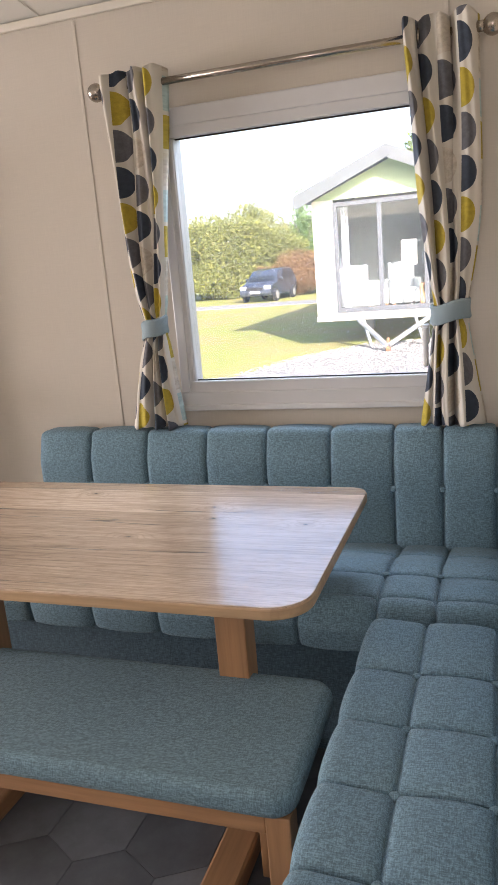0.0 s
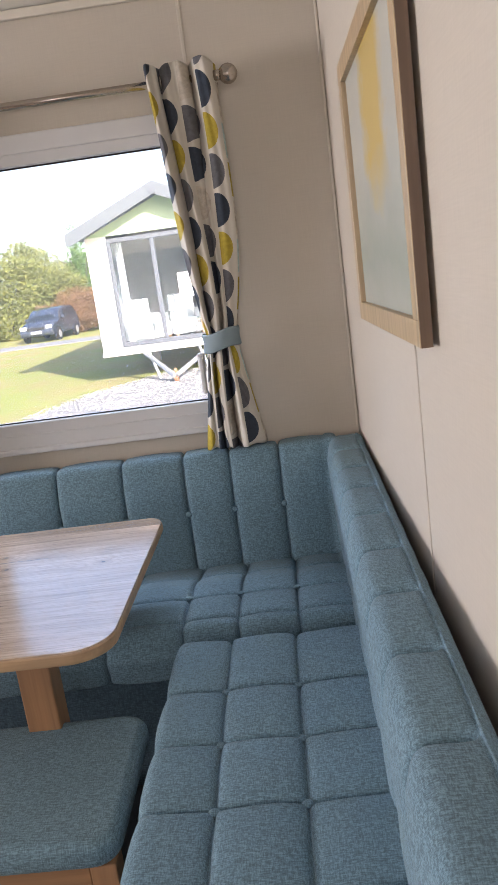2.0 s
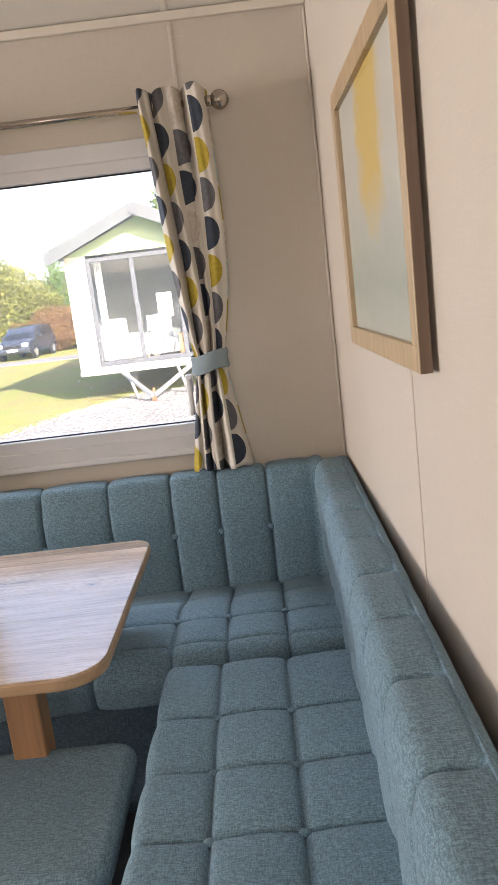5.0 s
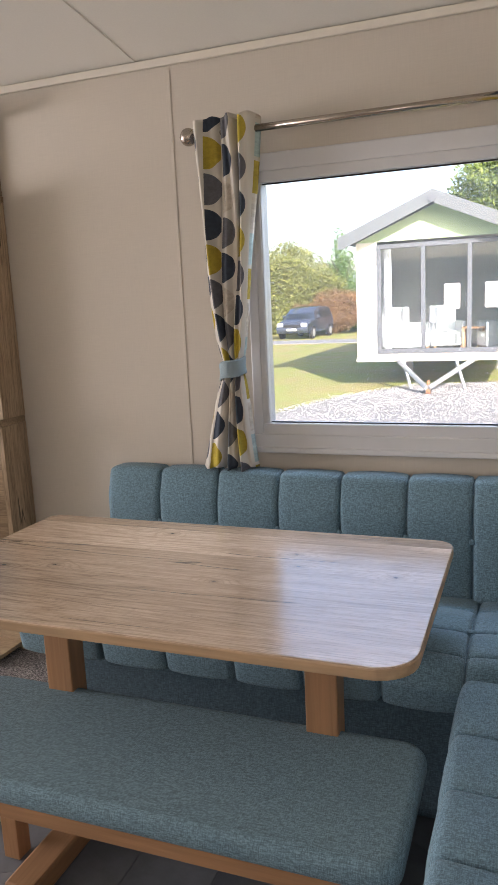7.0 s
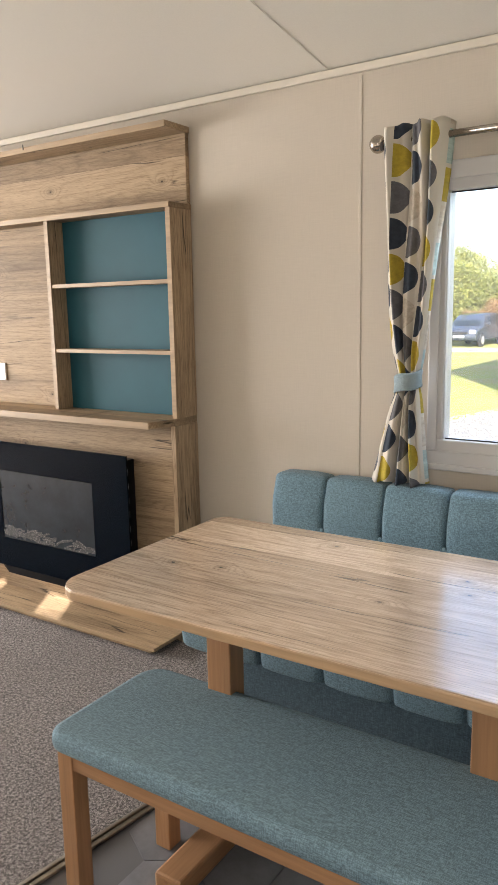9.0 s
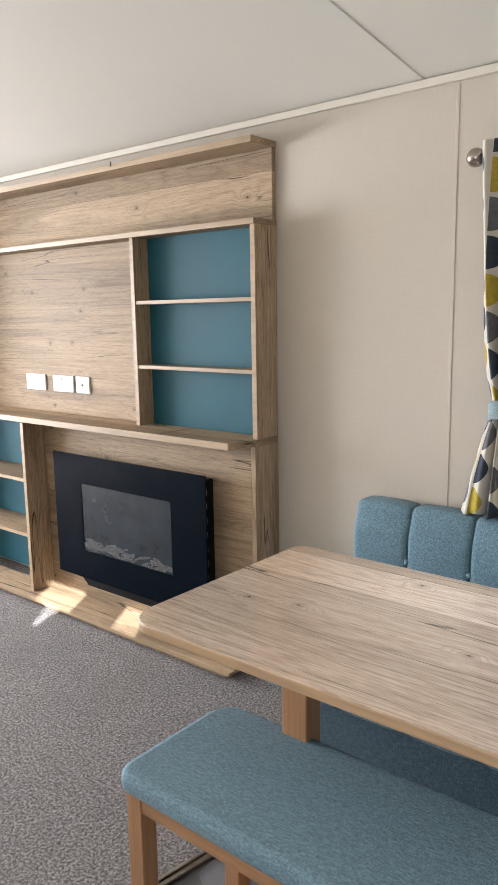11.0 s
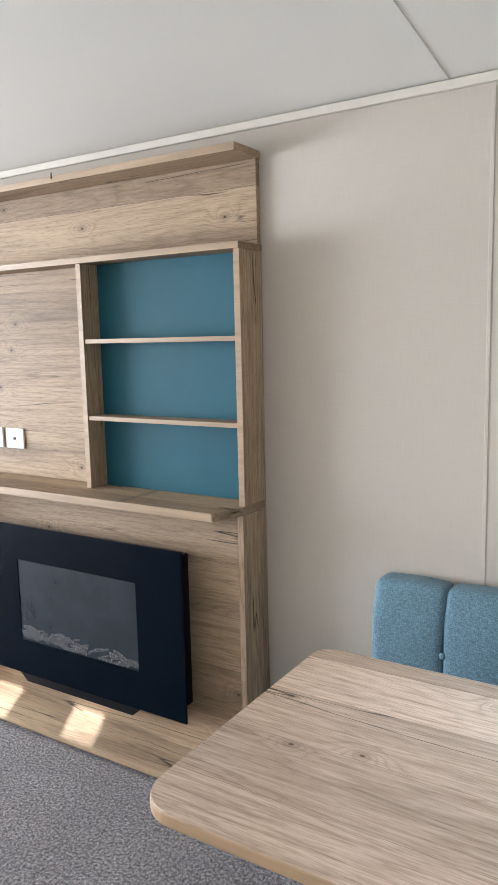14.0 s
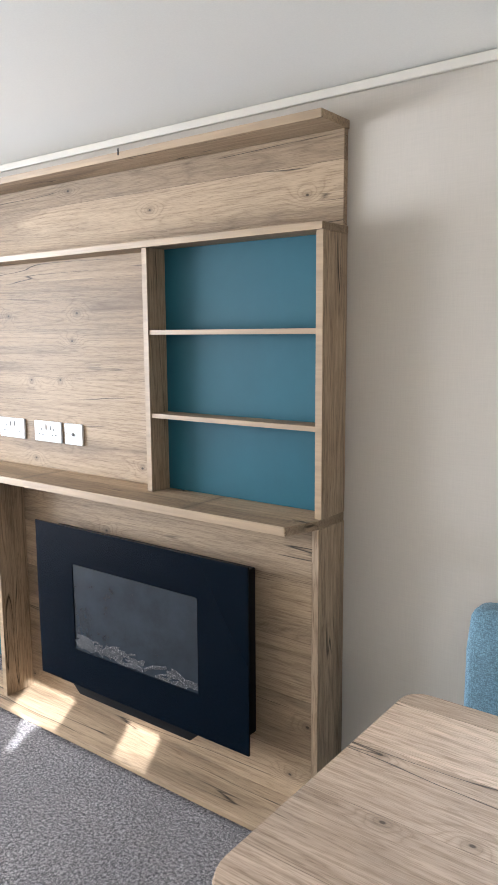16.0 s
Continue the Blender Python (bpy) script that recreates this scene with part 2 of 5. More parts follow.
def speckled(name, colour, rough, scale, amount, metal=0.0, bumped=0.05):
    m, nt, b = mat(name, colour, rough, metal)
    f = noise_tex(nt, coords(nt, (1, 1, 1)), scale, 5, 0.65)
    nt.links.new(ramp(nt, f, [(0.3, tuple(v * (1 - amount) for v in colour)), (0.7, tuple(min(1, v * (1 + amount * 0.6)) for v in colour))]), b.inputs["Base Color"])
    bump(nt, b, f, bumped, 0.002)


speckled("ceiling_board", (0.76, 0.735, 0.675), 0.6, 180.0, 0.03, 0.0, 0.06)
speckled("pvc", (0.56, 0.56, 0.565), 0.35, 6.0, 0.04)
speckled("trim_paint", (0.63, 0.585, 0.505), 0.5, 8.0, 0.05)
speckled("white_plastic", (0.62, 0.62, 0.62), 0.3, 20.0, 0.03)
speckled("teal_panel", (0.016, 0.088, 0.122), 0.55, 5.0, 0.08)
MATS["teal_panel"].node_tree.nodes["Principled BSDF"].inputs["Specular IOR Level"].default_value = 0.25
speckled("black_gasket", (0.012, 0.012, 0.013), 0.6, 30.0, 0.1)
speckled("nickel", (0.42, 0.37, 0.32), 0.24, 40.0, 0.08, 1.0)
speckled("dark_metal", (0.06, 0.055, 0.05), 0.45, 30.0, 0.2, 0.8)
speckled("threshold_steel", (0.40, 0.37, 0.33), 0.4, 60.0, 0.2, 1.0)
speckled("fire_case", (0.004, 0.0045, 0.006), 0.4, 20.0, 0.2)
MATS["fire_case"].node_tree.nodes["Principled BSDF"].inputs["Specular IOR Level"].default_value = 0.15
m, nt, b = mat("fire_glass", (0.0010, 0.0035, 0.0075), 0.03)
b.inputs["Specular IOR Level"].default_value = 0.10
speckled("fire_back", (0.02, 0.026, 0.033), 0.15, 12.0, 0.25)
m, nt, b = mat("ember_logs", (0.05, 0.05, 0.05), 0.7)
f1 = noise_tex(nt, coords(nt, (1, 1, 1)), 150.0, 4, 0.7, 0.5)
nt.links.new(ramp(nt, f1, [(0.42, (0.006, 0.006, 0.007)), (0.53, (0.022, 0.021, 0.021)), (0.66, (0.19, 0.175, 0.165))]), b.inputs["Base Color"])
bump(nt, b, f1, 0.8, 0.004)
# slightly tinted double glazing; a little translucency imitates veiling glare over the view
m, nt, b = mat("clear_glass", (0.97, 0.975, 0.97), 0.0)
b.inputs["Transmission Weight"].default_value = 1.0
b.inputs["IOR"].default_value = 1.05
veil = node(nt, "ShaderNodeBsdfTranslucent", Color=(0.8, 0.8, 0.78, 1))
veil_mix = nt.nodes.new("ShaderNodeMixShader")
veil_mix.inputs[0].default_value = 0.045
nt.links.new(b.outputs[0], veil_mix.inputs[1])
nt.links.new(veil.outputs[0], veil_mix.inputs[2])
nt.links.new(veil_mix.outputs[0], nt.nodes["Material Output"].inputs["Surface"])
m, nt, b = mat("house_glass", (0.75, 0.82, 0.86), 0.02)
b.inputs["Transmission Weight"].default_value = 1.0
b.inputs["IOR"].default_value = 1.45

# curtain print: half discs in rows on off-white cloth, set out in metres of cloth
m, nt, b = mat("curtain_print", (0.75, 0.72, 0.64), 0.9)
uv = nt.nodes.new("ShaderNodeTexCoord").outputs["UV"]
sep = nt.nodes.new("ShaderNodeSeparateXYZ")
nt.links.new(uv, sep.inputs[0])
PX, PY = 0.066, 0.114
u = calc(nt, "DIVIDE", sep.outputs[0], PX)
colm = calc(nt, "FLOOR", u)
v = calc(nt, "ADD", calc(nt, "DIVIDE", sep.outputs[1], PY), calc(nt, "MULTIPLY", colm, 0.25))
row = calc(nt, "FLOOR", v)
lx = calc(nt, "FRACT", u)
ly = calc(nt, "SUBTRACT", calc(nt, "FRACT", v), 0.5)
dx = calc(nt, "DIVIDE", calc(nt, "SUBTRACT", lx, 0.08), 0.76)
dy = calc(nt, "DIVIDE", ly, 0.445)
rad = calc(nt, "ADD", calc(nt, "POWER", calc(nt, "ABSOLUTE", dx), 2.0), calc(nt, "POWER", calc(nt, "ABSOLUTE", dy), 2.0))
inside = calc(nt, "MULTIPLY", calc(nt, "LESS_THAN", rad, 1.0), calc(nt, "GREATER_THAN", dx, 0.0))
# the colours follow one another down each column in threes
turn = calc(nt, "MODULO", calc(nt, "ADD", row, calc(nt, "CEIL", calc(nt, "MULTIPLY", colm, 0.67))), 3.0)
pick = calc(nt, "DIVIDE", calc(nt, "ADD", turn, 0.5), 3.0)
kind5 = calc(nt, "MODULO", colm, 5.0)
NAVY, GREY, MUSTARD, SAND, SKY_BLUE = (0.030, 0.040, 0.058), (0.098, 0.098, 0.108), (0.36, 0.275, 0.028), (0.46, 0.41, 0.34), (0.36, 0.46, 0.45)
def three(p, q, w):
    return ramp(nt, pick, [(0.0, p), (0.334, q), (0.667, w)], True)
print_col = mix(nt, calc(nt, "COMPARE", kind5, 2.0), three(NAVY, GREY, MUSTARD), three(NAVY, GREY, SAND))
print_col = mix(nt, calc(nt, "COMPARE", kind5, 4.0), print_col, three(SAND, MUSTARD, SKY_BLUE))
mottle = noise_tex(nt, uv, 60.0, 4, 0.7)
print_col = mix(nt, 0.75, print_col, ramp(nt, mottle, [(0.3, (0.7, 0.7, 0.7)), (0.7, (1.3, 1.3, 1.3))]), "MULTIPLY")
nt.links.new(mix(nt, inside, (0.54, 0.505, 0.44), print_col), b.inputs["Base Color"])
bump(nt, b, noise_tex(nt, uv, 700.0, 2), 0.2, 0.0006)

# framed abstract print
m, nt, b = mat("art_print", (0.6, 0.6, 0.55), 0.25)
pos = nt.nodes.new("ShaderNodeTexCoord").outputs["UV"]
warp = noise_tex(nt, pos, 4.0, 5, 0.6)
sepp = nt.nodes.new("ShaderNodeSeparateXYZ")
nt.links.new(pos, sepp.inputs[0])
wy = calc(nt, "ADD", sepp.outputs[1], calc(nt, "MULTIPLY", calc(nt, "SUBTRACT", warp, 0.5), 0.35))
wx = calc(nt, "ADD", sepp.outputs[0], calc(nt, "MULTIPLY", calc(nt, "SUBTRACT", warp, 0.5), 0.5))
band = calc(nt, "MULTIPLY", calc(nt, "SUBTRACT", 1.0, calc(nt, "MULTIPLY", calc(nt, "ABSOLUTE", calc(nt, "SUBTRACT", wx, 0.52)), 4.2), True), 1.6, True)
high = calc(nt, "MULTIPLY", calc(nt, "SUBTRACT", wy, 0.38), 5.0, True)
low = calc(nt, "MULTIPLY", calc(nt, "SUBTRACT", 0.42, calc(nt, "ABSOLUTE", calc(nt, "SUBTRACT", wy, 0.2))), 2.2, True)
col = mix(nt, calc(nt, "MULTIPLY", low, 0.65), (0.50, 0.50, 0.45), (0.25, 0.32, 0.28))
col = mix(nt, calc(nt, "MULTIPLY", calc(nt, "MULTIPLY", band, high), 0.9), col, (0.58, 0.42, 0.11))
nt.links.new(col, b.inputs["Base Color"])

# outdoors
m, nt, b = mat("grass", (0.09, 0.13, 0.03), 0.95)
f1 = noise_tex(nt, coords(nt, (1, 1, 1), False), 9.0, 5, 0.7)
f2 = noise_tex(nt, coords(nt, (1, 1, 1), False), 0.5, 4, 0.65)
col = ramp(nt, f1, [(0.3, (0.15, 0.185, 0.024)), (0.7, (0.30, 0.31, 0.065))])
col = mix(nt, ramp(nt, f2, [(0.42, (0, 0, 0)), (0.62, (0.85, 0.85, 0.85))]), col, (0.31, 0.235, 0.10))
nt.links.new(col, b.inputs["Base Color"])
bump(nt, b, f1, 1.0, 0.05)
speckled("gravel", (0.22, 0.213, 0.203), 0.95, 14.0, 0.6, 0.0, 1.0)
speckled("gravel_stone", (0.27, 0.262, 0.25), 0.9, 3.0, 0.6)
speckled("road_tarmac", (0.22, 0.215, 0.21), 0.9, 12.0, 0.25, 0.0, 0.4)
# Hills painted pale grey-blue, as distance haze would turn them.
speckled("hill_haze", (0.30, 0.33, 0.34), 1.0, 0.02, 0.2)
speckled("bark", (0.09, 0.065, 0.045), 0.95, 20.0, 0.4, 0.0, 0.8)


def leaf(name, a, c):
    m, nt, b = mat(name, a, 0.7)
    geo = nt.nodes.new("ShaderNodeNewGeometry")
    nt.links.new(ramp(nt, geo.outputs["Random Per Island"], [(0.0, tuple(v * 0.5 for v in a)), (0.45, a), (1.0, tuple(v * 1.15 for v in c))]), b.inputs["Base Color"])
    glow = nt.nodes.new("ShaderNodeBsdfTranslucent")
    glow.inputs["Color"].default_value = (c[0], c[1], c[2], 1)
    both = nt.nodes.new("ShaderNodeMixShader")
    both.inputs[0].default_value = 0.4
    nt.links.new(b.outputs[0], both.inputs[1])
    nt.links.new(glow.outputs[0], both.inputs[2])
    nt.links.new(both.outputs[0], nt.nodes["Material Output"].inputs["Surface"])


leaf("leaf_olive", (0.14, 0.165, 0.035), (0.28, 0.275, 0.075))
leaf("leaf_green", (0.075, 0.145, 0.03), (0.17, 0.26, 0.06))
leaf("leaf_rust", (0.18, 0.095, 0.04), (0.29, 0.19, 0.08))
leaf("leaf_tree", (0.10, 0.16, 0.03), (0.24, 0.29, 0.07))
speckled("van_cladding", (0.68, 0.685, 0.675), 0.5, 4.0, 0.04)
speckled("van_soffit", (0.36, 0.47, 0.30), 0.6, 4.0, 0.05)
speckled("van_fascia", (0.085, 0.095, 0.10), 0.5, 4.0, 0.06)
speckled("van_frame", (0.085, 0.092, 0.102), 0.4, 6.0, 0.08)
speckled("van_interior", (0.45, 0.42, 0.38), 0.8, 4.0, 0.1)
speckled("galvanised", (0.42, 0.42, 0.42), 0.5, 10.0, 0.15, 0.7)
speckled("rust_metal", (0.25, 0.12, 0.06), 0.8, 20.0, 0.4)
speckled("paper", (0.8, 0.8, 0.79), 0.7, 3.0, 0.03)
speckled("white_chair", (0.52, 0.51, 0.49), 0.5, 4.0, 0.04)
m, nt, b = mat("car_paint", (0.055, 0.064, 0.088), 0.25, 0.3)
b.inputs["Coat Weight"].default_value = 0.7
mat("car_glass", (0.02, 0.025, 0.03), 0.05)
mat("tyre", (0.015, 0.015, 0.016), 0.85)
mat("headlight", (0.7, 0.72, 0.75), 0.1)

# ---- building helpers ----
BASE = {}


def thing(name, x, y, z, label, category, group=""):
    ob = new(name)
    ob.location = (x, y, z)
    ob.empty_display_size = 0.1
    BASE[ob.name] = Vector((x, y, z))
    return tagged(ob, label, category, group)


def obj(name, bm, material, shift=Vector((0, 0, 0)), smooth=False):
    me = bpy.data.meshes.new(name)
    if shift.length:
        bmesh.ops.translate(bm, verts=bm.verts, vec=-shift)
    bm.normal_update()
    bm.to_mesh(me)
    bm.free()
    if smooth:
        for p in me.polygons:
            p.use_smooth = len(p.vertices) < 9
    me.materials.append(MATS[material])
    return new(name, me)


def part(name, bm, material, parent, label="", smooth=False):
    """Links a bmesh in world coordinates as one mesh under a thing or a part."""
    at = BASE[parent.name]
    ob = obj(name, bm, material, at, smooth)
    BASE[ob.name] = at.copy()
    ob.parent = parent
    if label:
        ob["label"] = label
    return ob


def setting(name, bm, material, label, category="", smooth=False):
    ob = obj(name, bm, material, Vector((0, 0, 0)), smooth)
    BASE[ob.name] = Vector((0, 0, 0))
    return tagged(ob, label, category, kind="structure")


def box(x0, x1, y0, y1, z0, z1, bev=0.0015, seg=1):
    bm = bmesh.new()
    bmesh.ops.create_cube(bm, size=1.0)
    for v in bm.verts:
        v.co = Vector(((x0 + x1) / 2 + v.co.x * (x1 - x0), (y0 + y1) / 2 + v.co.y * (y1 - y0), (z0 + z1) / 2 + v.co.z * (z1 - z0)))
    if bev:
        bmesh.ops.bevel(bm, geom=bm.edges[:], offset=bev, segments=seg, affect="EDGES", profile=0.5)
    return bm


def join(*bms):
    out = bmesh.new()
    for bm in bms:
        me = bpy.data.meshes.new("tmp")
        bm.to_mesh(me)
        bm.free()
        out.from_mesh(me)
        bpy.data.meshes.remove(me)
    return out


def prism(outline, z0, z1, bev=0.0, seg=2, axis="z"):
    """An outline of (a, b) pairs extruded from z0 to z1 along an axis."""
    bm = bmesh.new()
    def place(a, c, h):
        return {"z": (a, c, h), "y": (a, h, c), "x": (h, a, c)}[axis]
    lo = [bm.verts.new(place(a, c, z0)) for a, c in outline]
    hi = [bm.verts.new(place(a, c, z1)) for a, c in outline]
    n = len(outline)
    caps = [bm.faces.new(lo[::-1]), bm.faces.new(hi)]
    for i in range(n):
        bm.faces.new((lo[i], lo[(i + 1) % n], hi[(i + 1) % n], hi[i]))
    bmesh.ops.recalc_face_normals(bm, faces=bm.faces[:])
    if bev:
        bmesh.ops.bevel(bm, geom=[e for f in caps for e in f.edges], offset=bev, segments=seg, affect="EDGES", profile=0.5)
    return bm


def rounded(x0, x1, y0, y1, r, n=8):
    """A rectangle with corner radii (r or four, from x1,y1 counter-clockwise)."""
    rs = r if isinstance(r, tuple) else (r,) * 4
    out = []
    for (cx, cy, sx, sy, a0), q in zip(((x1, y1, -1, -1, 0), (x0, y1, 1, -1, 90), (x0, y0, 1, 1, 180), (x1, y0, -1, 1, 270)), rs):
        for i in range(n + 1):
            a = radians(a0 + 90 * i / n)
            out.append((cx + sx * q + q * math.cos(a), cy + sy * q + q * math.sin(a)))
    return out


def tube(points, r, n=12, closed=False):
    bm = bmesh.new()
    pts = [Vector(p) for p in points]
    rings = []
    for i, p in enumerate(pts):
        a = pts[i - 1] if (i or closed) else p
        c = pts[(i + 1) % len(pts)] if (i < len(pts) - 1 or closed) else p
        d = (c - a).normalized()
        s = d.orthogonal().normalized() if not rings else (last - d * last.dot(d)).normalized()
        last = s
        t = d.cross(s)
        rr = r[i] if isinstance(r, (list, tuple)) else r
        rings.append([bm.verts.new(p + rr * (math.cos(2 * math.pi * k / n) * s + math.sin(2 * math.pi * k / n) * t)) for k in range(n)])
    pairs = list(zip(rings, rings[1:])) + ([(rings[-1], rings[0])] if closed else [])
    for a, c in pairs:
        for k in range(n):
            bm.faces.new((a[k], a[(k + 1) % n], c[(k + 1) % n], c[k]))
    if not closed:
        bm.faces.new(rings[0][::-1])
        bm.faces.new(rings[-1])
    bmesh.ops.recalc_face_normals(bm, faces=bm.faces[:])
    return bm


def ball(x, y, z, r, squash=(1, 1, 1), u=16, v=10):
    bm = bmesh.new()
    bmesh.ops.create_uvsphere(bm, u_segments=u, v_segments=v, radius=r)
    for p in bm.verts:
        p.co = Vector((x + p.co.x * squash[0], y + p.co.y * squash[1], z + p.co.z * squash[2]))
    return bm

# ---- the room ----
SOUTH, WEST, EAVE, SLOPE, RIDGE = -3.75, -7.45, 2.232, 0.14, -1.875
TOP = 2.75


def wall_with_holes(name, axis, pos, thick, a0, a1, z0, z1, holes, label):
    """A wall in the plane axis = pos, with openings (a0, a1, z0, z1) right through it."""
    xs = sorted({a0, a1, *[h[0] for h in holes], *[h[1] for h in holes]})
    zs = sorted({z0, z1, *[h[2] for h in holes], *[h[3] for h in holes]})
    bms = []
    for p, q in zip(xs, xs[1:]):
        for r, s in zip(zs, zs[1:]):
            if any(h[0] <= p and q <= h[1] and h[2] <= r and s <= h[3] for h in holes):
                continue
            lo, hi = sorted((pos, pos + thick))
            bms.append(box(p, q, lo, hi, r, s, 0) if axis == "y" else box(lo, hi, p, q, r, s, 0))
    bm = join(*bms)
    bmesh.ops.remove_doubles(bm, verts=bm.verts, dist=0.0001)
    return setting(name, bm, "wall_covering", label, "wall")


WIN = (-1.376, -0.42, 0.862, 1.876)
wall_with_holes("wall_north", "y", 0.0, 0.09, WEST - 0.1, 0.1, -0.1, TOP, [(-1.34, -0.455, 0.895, 1.85)], "beige linen-effect wall with a wide window")
wall_with_holes("wall_east", "x", 0.0, 0.1, SOUTH - 0.1, 0.0, -0.1, TOP, [], "beige linen-effect wall beside the seating")
# Unseen wall: slots back-projected from the sun patches; last hole serves the added fill.
wall_with_holes("wall_south", "y", SOUTH, -0.1, WEST - 0.1, 0.1, -0.1, TOP,
                [(-1.66, -1.32, 1.82, 1.985), (-1.60, -1.47, 1.765, 1.82), (-1.575, -1.475, 1.71, 1.765), (-1.07, -0.85, 1.83, 1.985), (-0.84, -0.30, 1.0, 1.9)], "unseen beige linen-effect wall with slots that shape the sun patches")
wall_with_holes("wall_west", "x", WEST, -0.1, SOUTH, 0.0, -0.1, TOP, [(-3.4, -0.6, 0.7, 2.0)], "beige linen-effect end wall with wide windows")

floor = setting("floor", box(WEST, 0, SOUTH, 0, -0.1, -0.004, 0), "vinyl_joint", "dark grey sheet vinyl floor", "floor")
def strip_x(y):
    return -1.823 + (y + 1.07) * 0.16
carpet = setting("carpet_floor", prism([(WEST, 0), (WEST, SOUTH), (strip_x(SOUTH), SOUTH), (strip_x(0), 0)], -0.003, 0.009), "carpet", "speckled grey-brown twist pile carpet", "carpet")
strip = setting("threshold_trim", join(
    prism([(strip_x(0), 0), (strip_x(SOUTH), SOUTH), (strip_x(SOUTH) + 0.012, SOUTH), (strip_x(0) + 0.012, 0)], 0.0, 0.013, 0.002),
    prism([(strip_x(0) + 0.015, 0), (strip_x(SOUTH) + 0.015, SOUTH), (strip_x(SOUTH) + 0.03, SOUTH), (strip_x(0) + 0.03, 0)], 0.0, 0.009, 0.002)),
    "threshold_steel", "worn metal carpet threshold strip", "trim")

rise = -RIDGE * SLOPE
ceiling = setting("ceiling", join(
    prism([(0.0, EAVE), (RIDGE, EAVE + rise), (RIDGE, EAVE + rise + 0.08), (0.0, EAVE + 0.08)], WEST, 0.0, axis="x"),
    prism([(RIDGE, EAVE + rise), (SOUTH, EAVE), (SOUTH, EAVE + 0.08), (RIDGE, EAVE + rise + 0.08)], WEST, 0.0, axis="x")),
    "ceiling_board", "white textured sloping ceiling", "ceiling")
roof = setting("roof", prism([(0.35, EAVE + 0.1), (RIDGE, TOP + 0.05), (SOUTH - 0.35, EAVE + 0.1), (SOUTH - 0.35, EAVE + 0.06), (RIDGE, TOP), (0.35, EAVE + 0.06)], WEST - 0.3, 0.3, axis="x"), "van_fascia", "grey sheet roof of the caravan", "roof")
for n, x in enumerate((-1.774, -0.43)):
    setting("ceiling_trim", prism([(-0.001, EAVE + 0.003), (RIDGE, EAVE + rise + 0.003), (RIDGE, EAVE + rise - 0.0022), (-0.001, EAVE - 0.0022)], x - 0.010, x + 0.010, 0.001, 1, "x"), "ceiling_board", "narrow cream strip over a ceiling joint", "trim")
setting("cornice_trim", box(WEST, 0, -0.016, -0.0005, EAVE - 0.030, EAVE - 0.003, 0.004, 2), "trim_paint", "cream cornice strip under the ceiling", "trim")
setting("corner_trim", join(box(-0.010, -0.0005, -0.010, -0.0005, 0.0, EAVE - 0.037, 0.004, 2)), "wall_covering", "cream strip in the corner of the walls", "trim")
for x in (-1.642, -0.42):
    setting("wall_joint_trim", box(x - 0.006, x + 0.006, -0.0022, 0.001, 0.0, EAVE - 0.037, 0.0015), "wall_covering", "narrow beige strip over a wall panel joint", "trim")
setting("wall_joint_trim", box(-0.0028, 0.001, -1.165, -1.151, 0.0, EAVE - 0.01, 0.0015), "wall_covering", "narrow beige strip over a wall panel joint", "trim")
setting("door_post", join(box(-0.02, -0.0004, -2.35, -1.923, 0.0, EAVE, 0.003)), "post_wood", "dark wood-grain upright panel against the wall", "post")


# window
def window_frame():
    w = tagged(new("window_1"), "white upvc double-glazed window with a deep sill board", "window", kind="structure")
    BASE[w.name] = Vector((0, 0, 0))
    def ring(name, x0, x1, z0, z1, t, y0, y1, material, b=None, bev=0.004, h=None):
        b = t if b is None else b
        h = t if h is None else h
        bms = [box(x0, x1, y0, y1, z0, z0 + b, bev, 2), box(x0, x1, y0, y1, z1 - h, z1, bev, 2),
               box(x0, x0 + t, y0, y1, z0 + b, z1 - h, bev, 2), box(x1 - t, x1, y0, y1, z0 + b, z1 - h, bev, 2)]
        return part(name, join(*bms), material, w)
    ring("window_surround", WIN[0], WIN[1], WIN[2], WIN[3], 0.036, -0.018, -0.0005, "pvc", 0.054, h=0.058)
    ring("window_frame", WIN[0] + 0.034, WIN[1] - 0.034, WIN[2] + 0.034, WIN[3] - 0.034, 0.024, -0.008, 0.06, "pvc")
    ring("sash", WIN[0] + 0.012, WIN[1] - 0.012, WIN[2] + 0.046, WIN[3] - 0.05, 0.042, -0.0125, 0.05, "pvc", 0.047, h=0.044)
    ring("gasket", WIN[0] + 0.0515, WIN[1] - 0.0515, WIN[2] + 0.091, WIN[3] - 0.0925, 0.006, 0.0095, 0.0135, "black_gasket", bev=0)
    pane = part("pane", box(WIN[0] + 0.05, WIN[1] - 0.05, 0.014, 0.018, WIN[2] + 0.09, WIN[3] - 0.09, 0), "clear_glass", w)
    pane.visible_shadow = False
    part("window_sill", box(WIN[0] - 0.004, WIN[1] + 0.004, -0.03, -0.0008, WIN[2] - 0.012, WIN[2] + 0.008, 0.004, 2), "pvc", w)
    h = part("handle", join(box(-0.513, -0.489, -0.04, -0.013, 1.06, 1.12, 0.004, 2), box(-0.510, -0.492, -0.05, -0.036, 0.985, 1.11, 0.006, 2)), "white_plastic", w, "white lever handle")
    return w


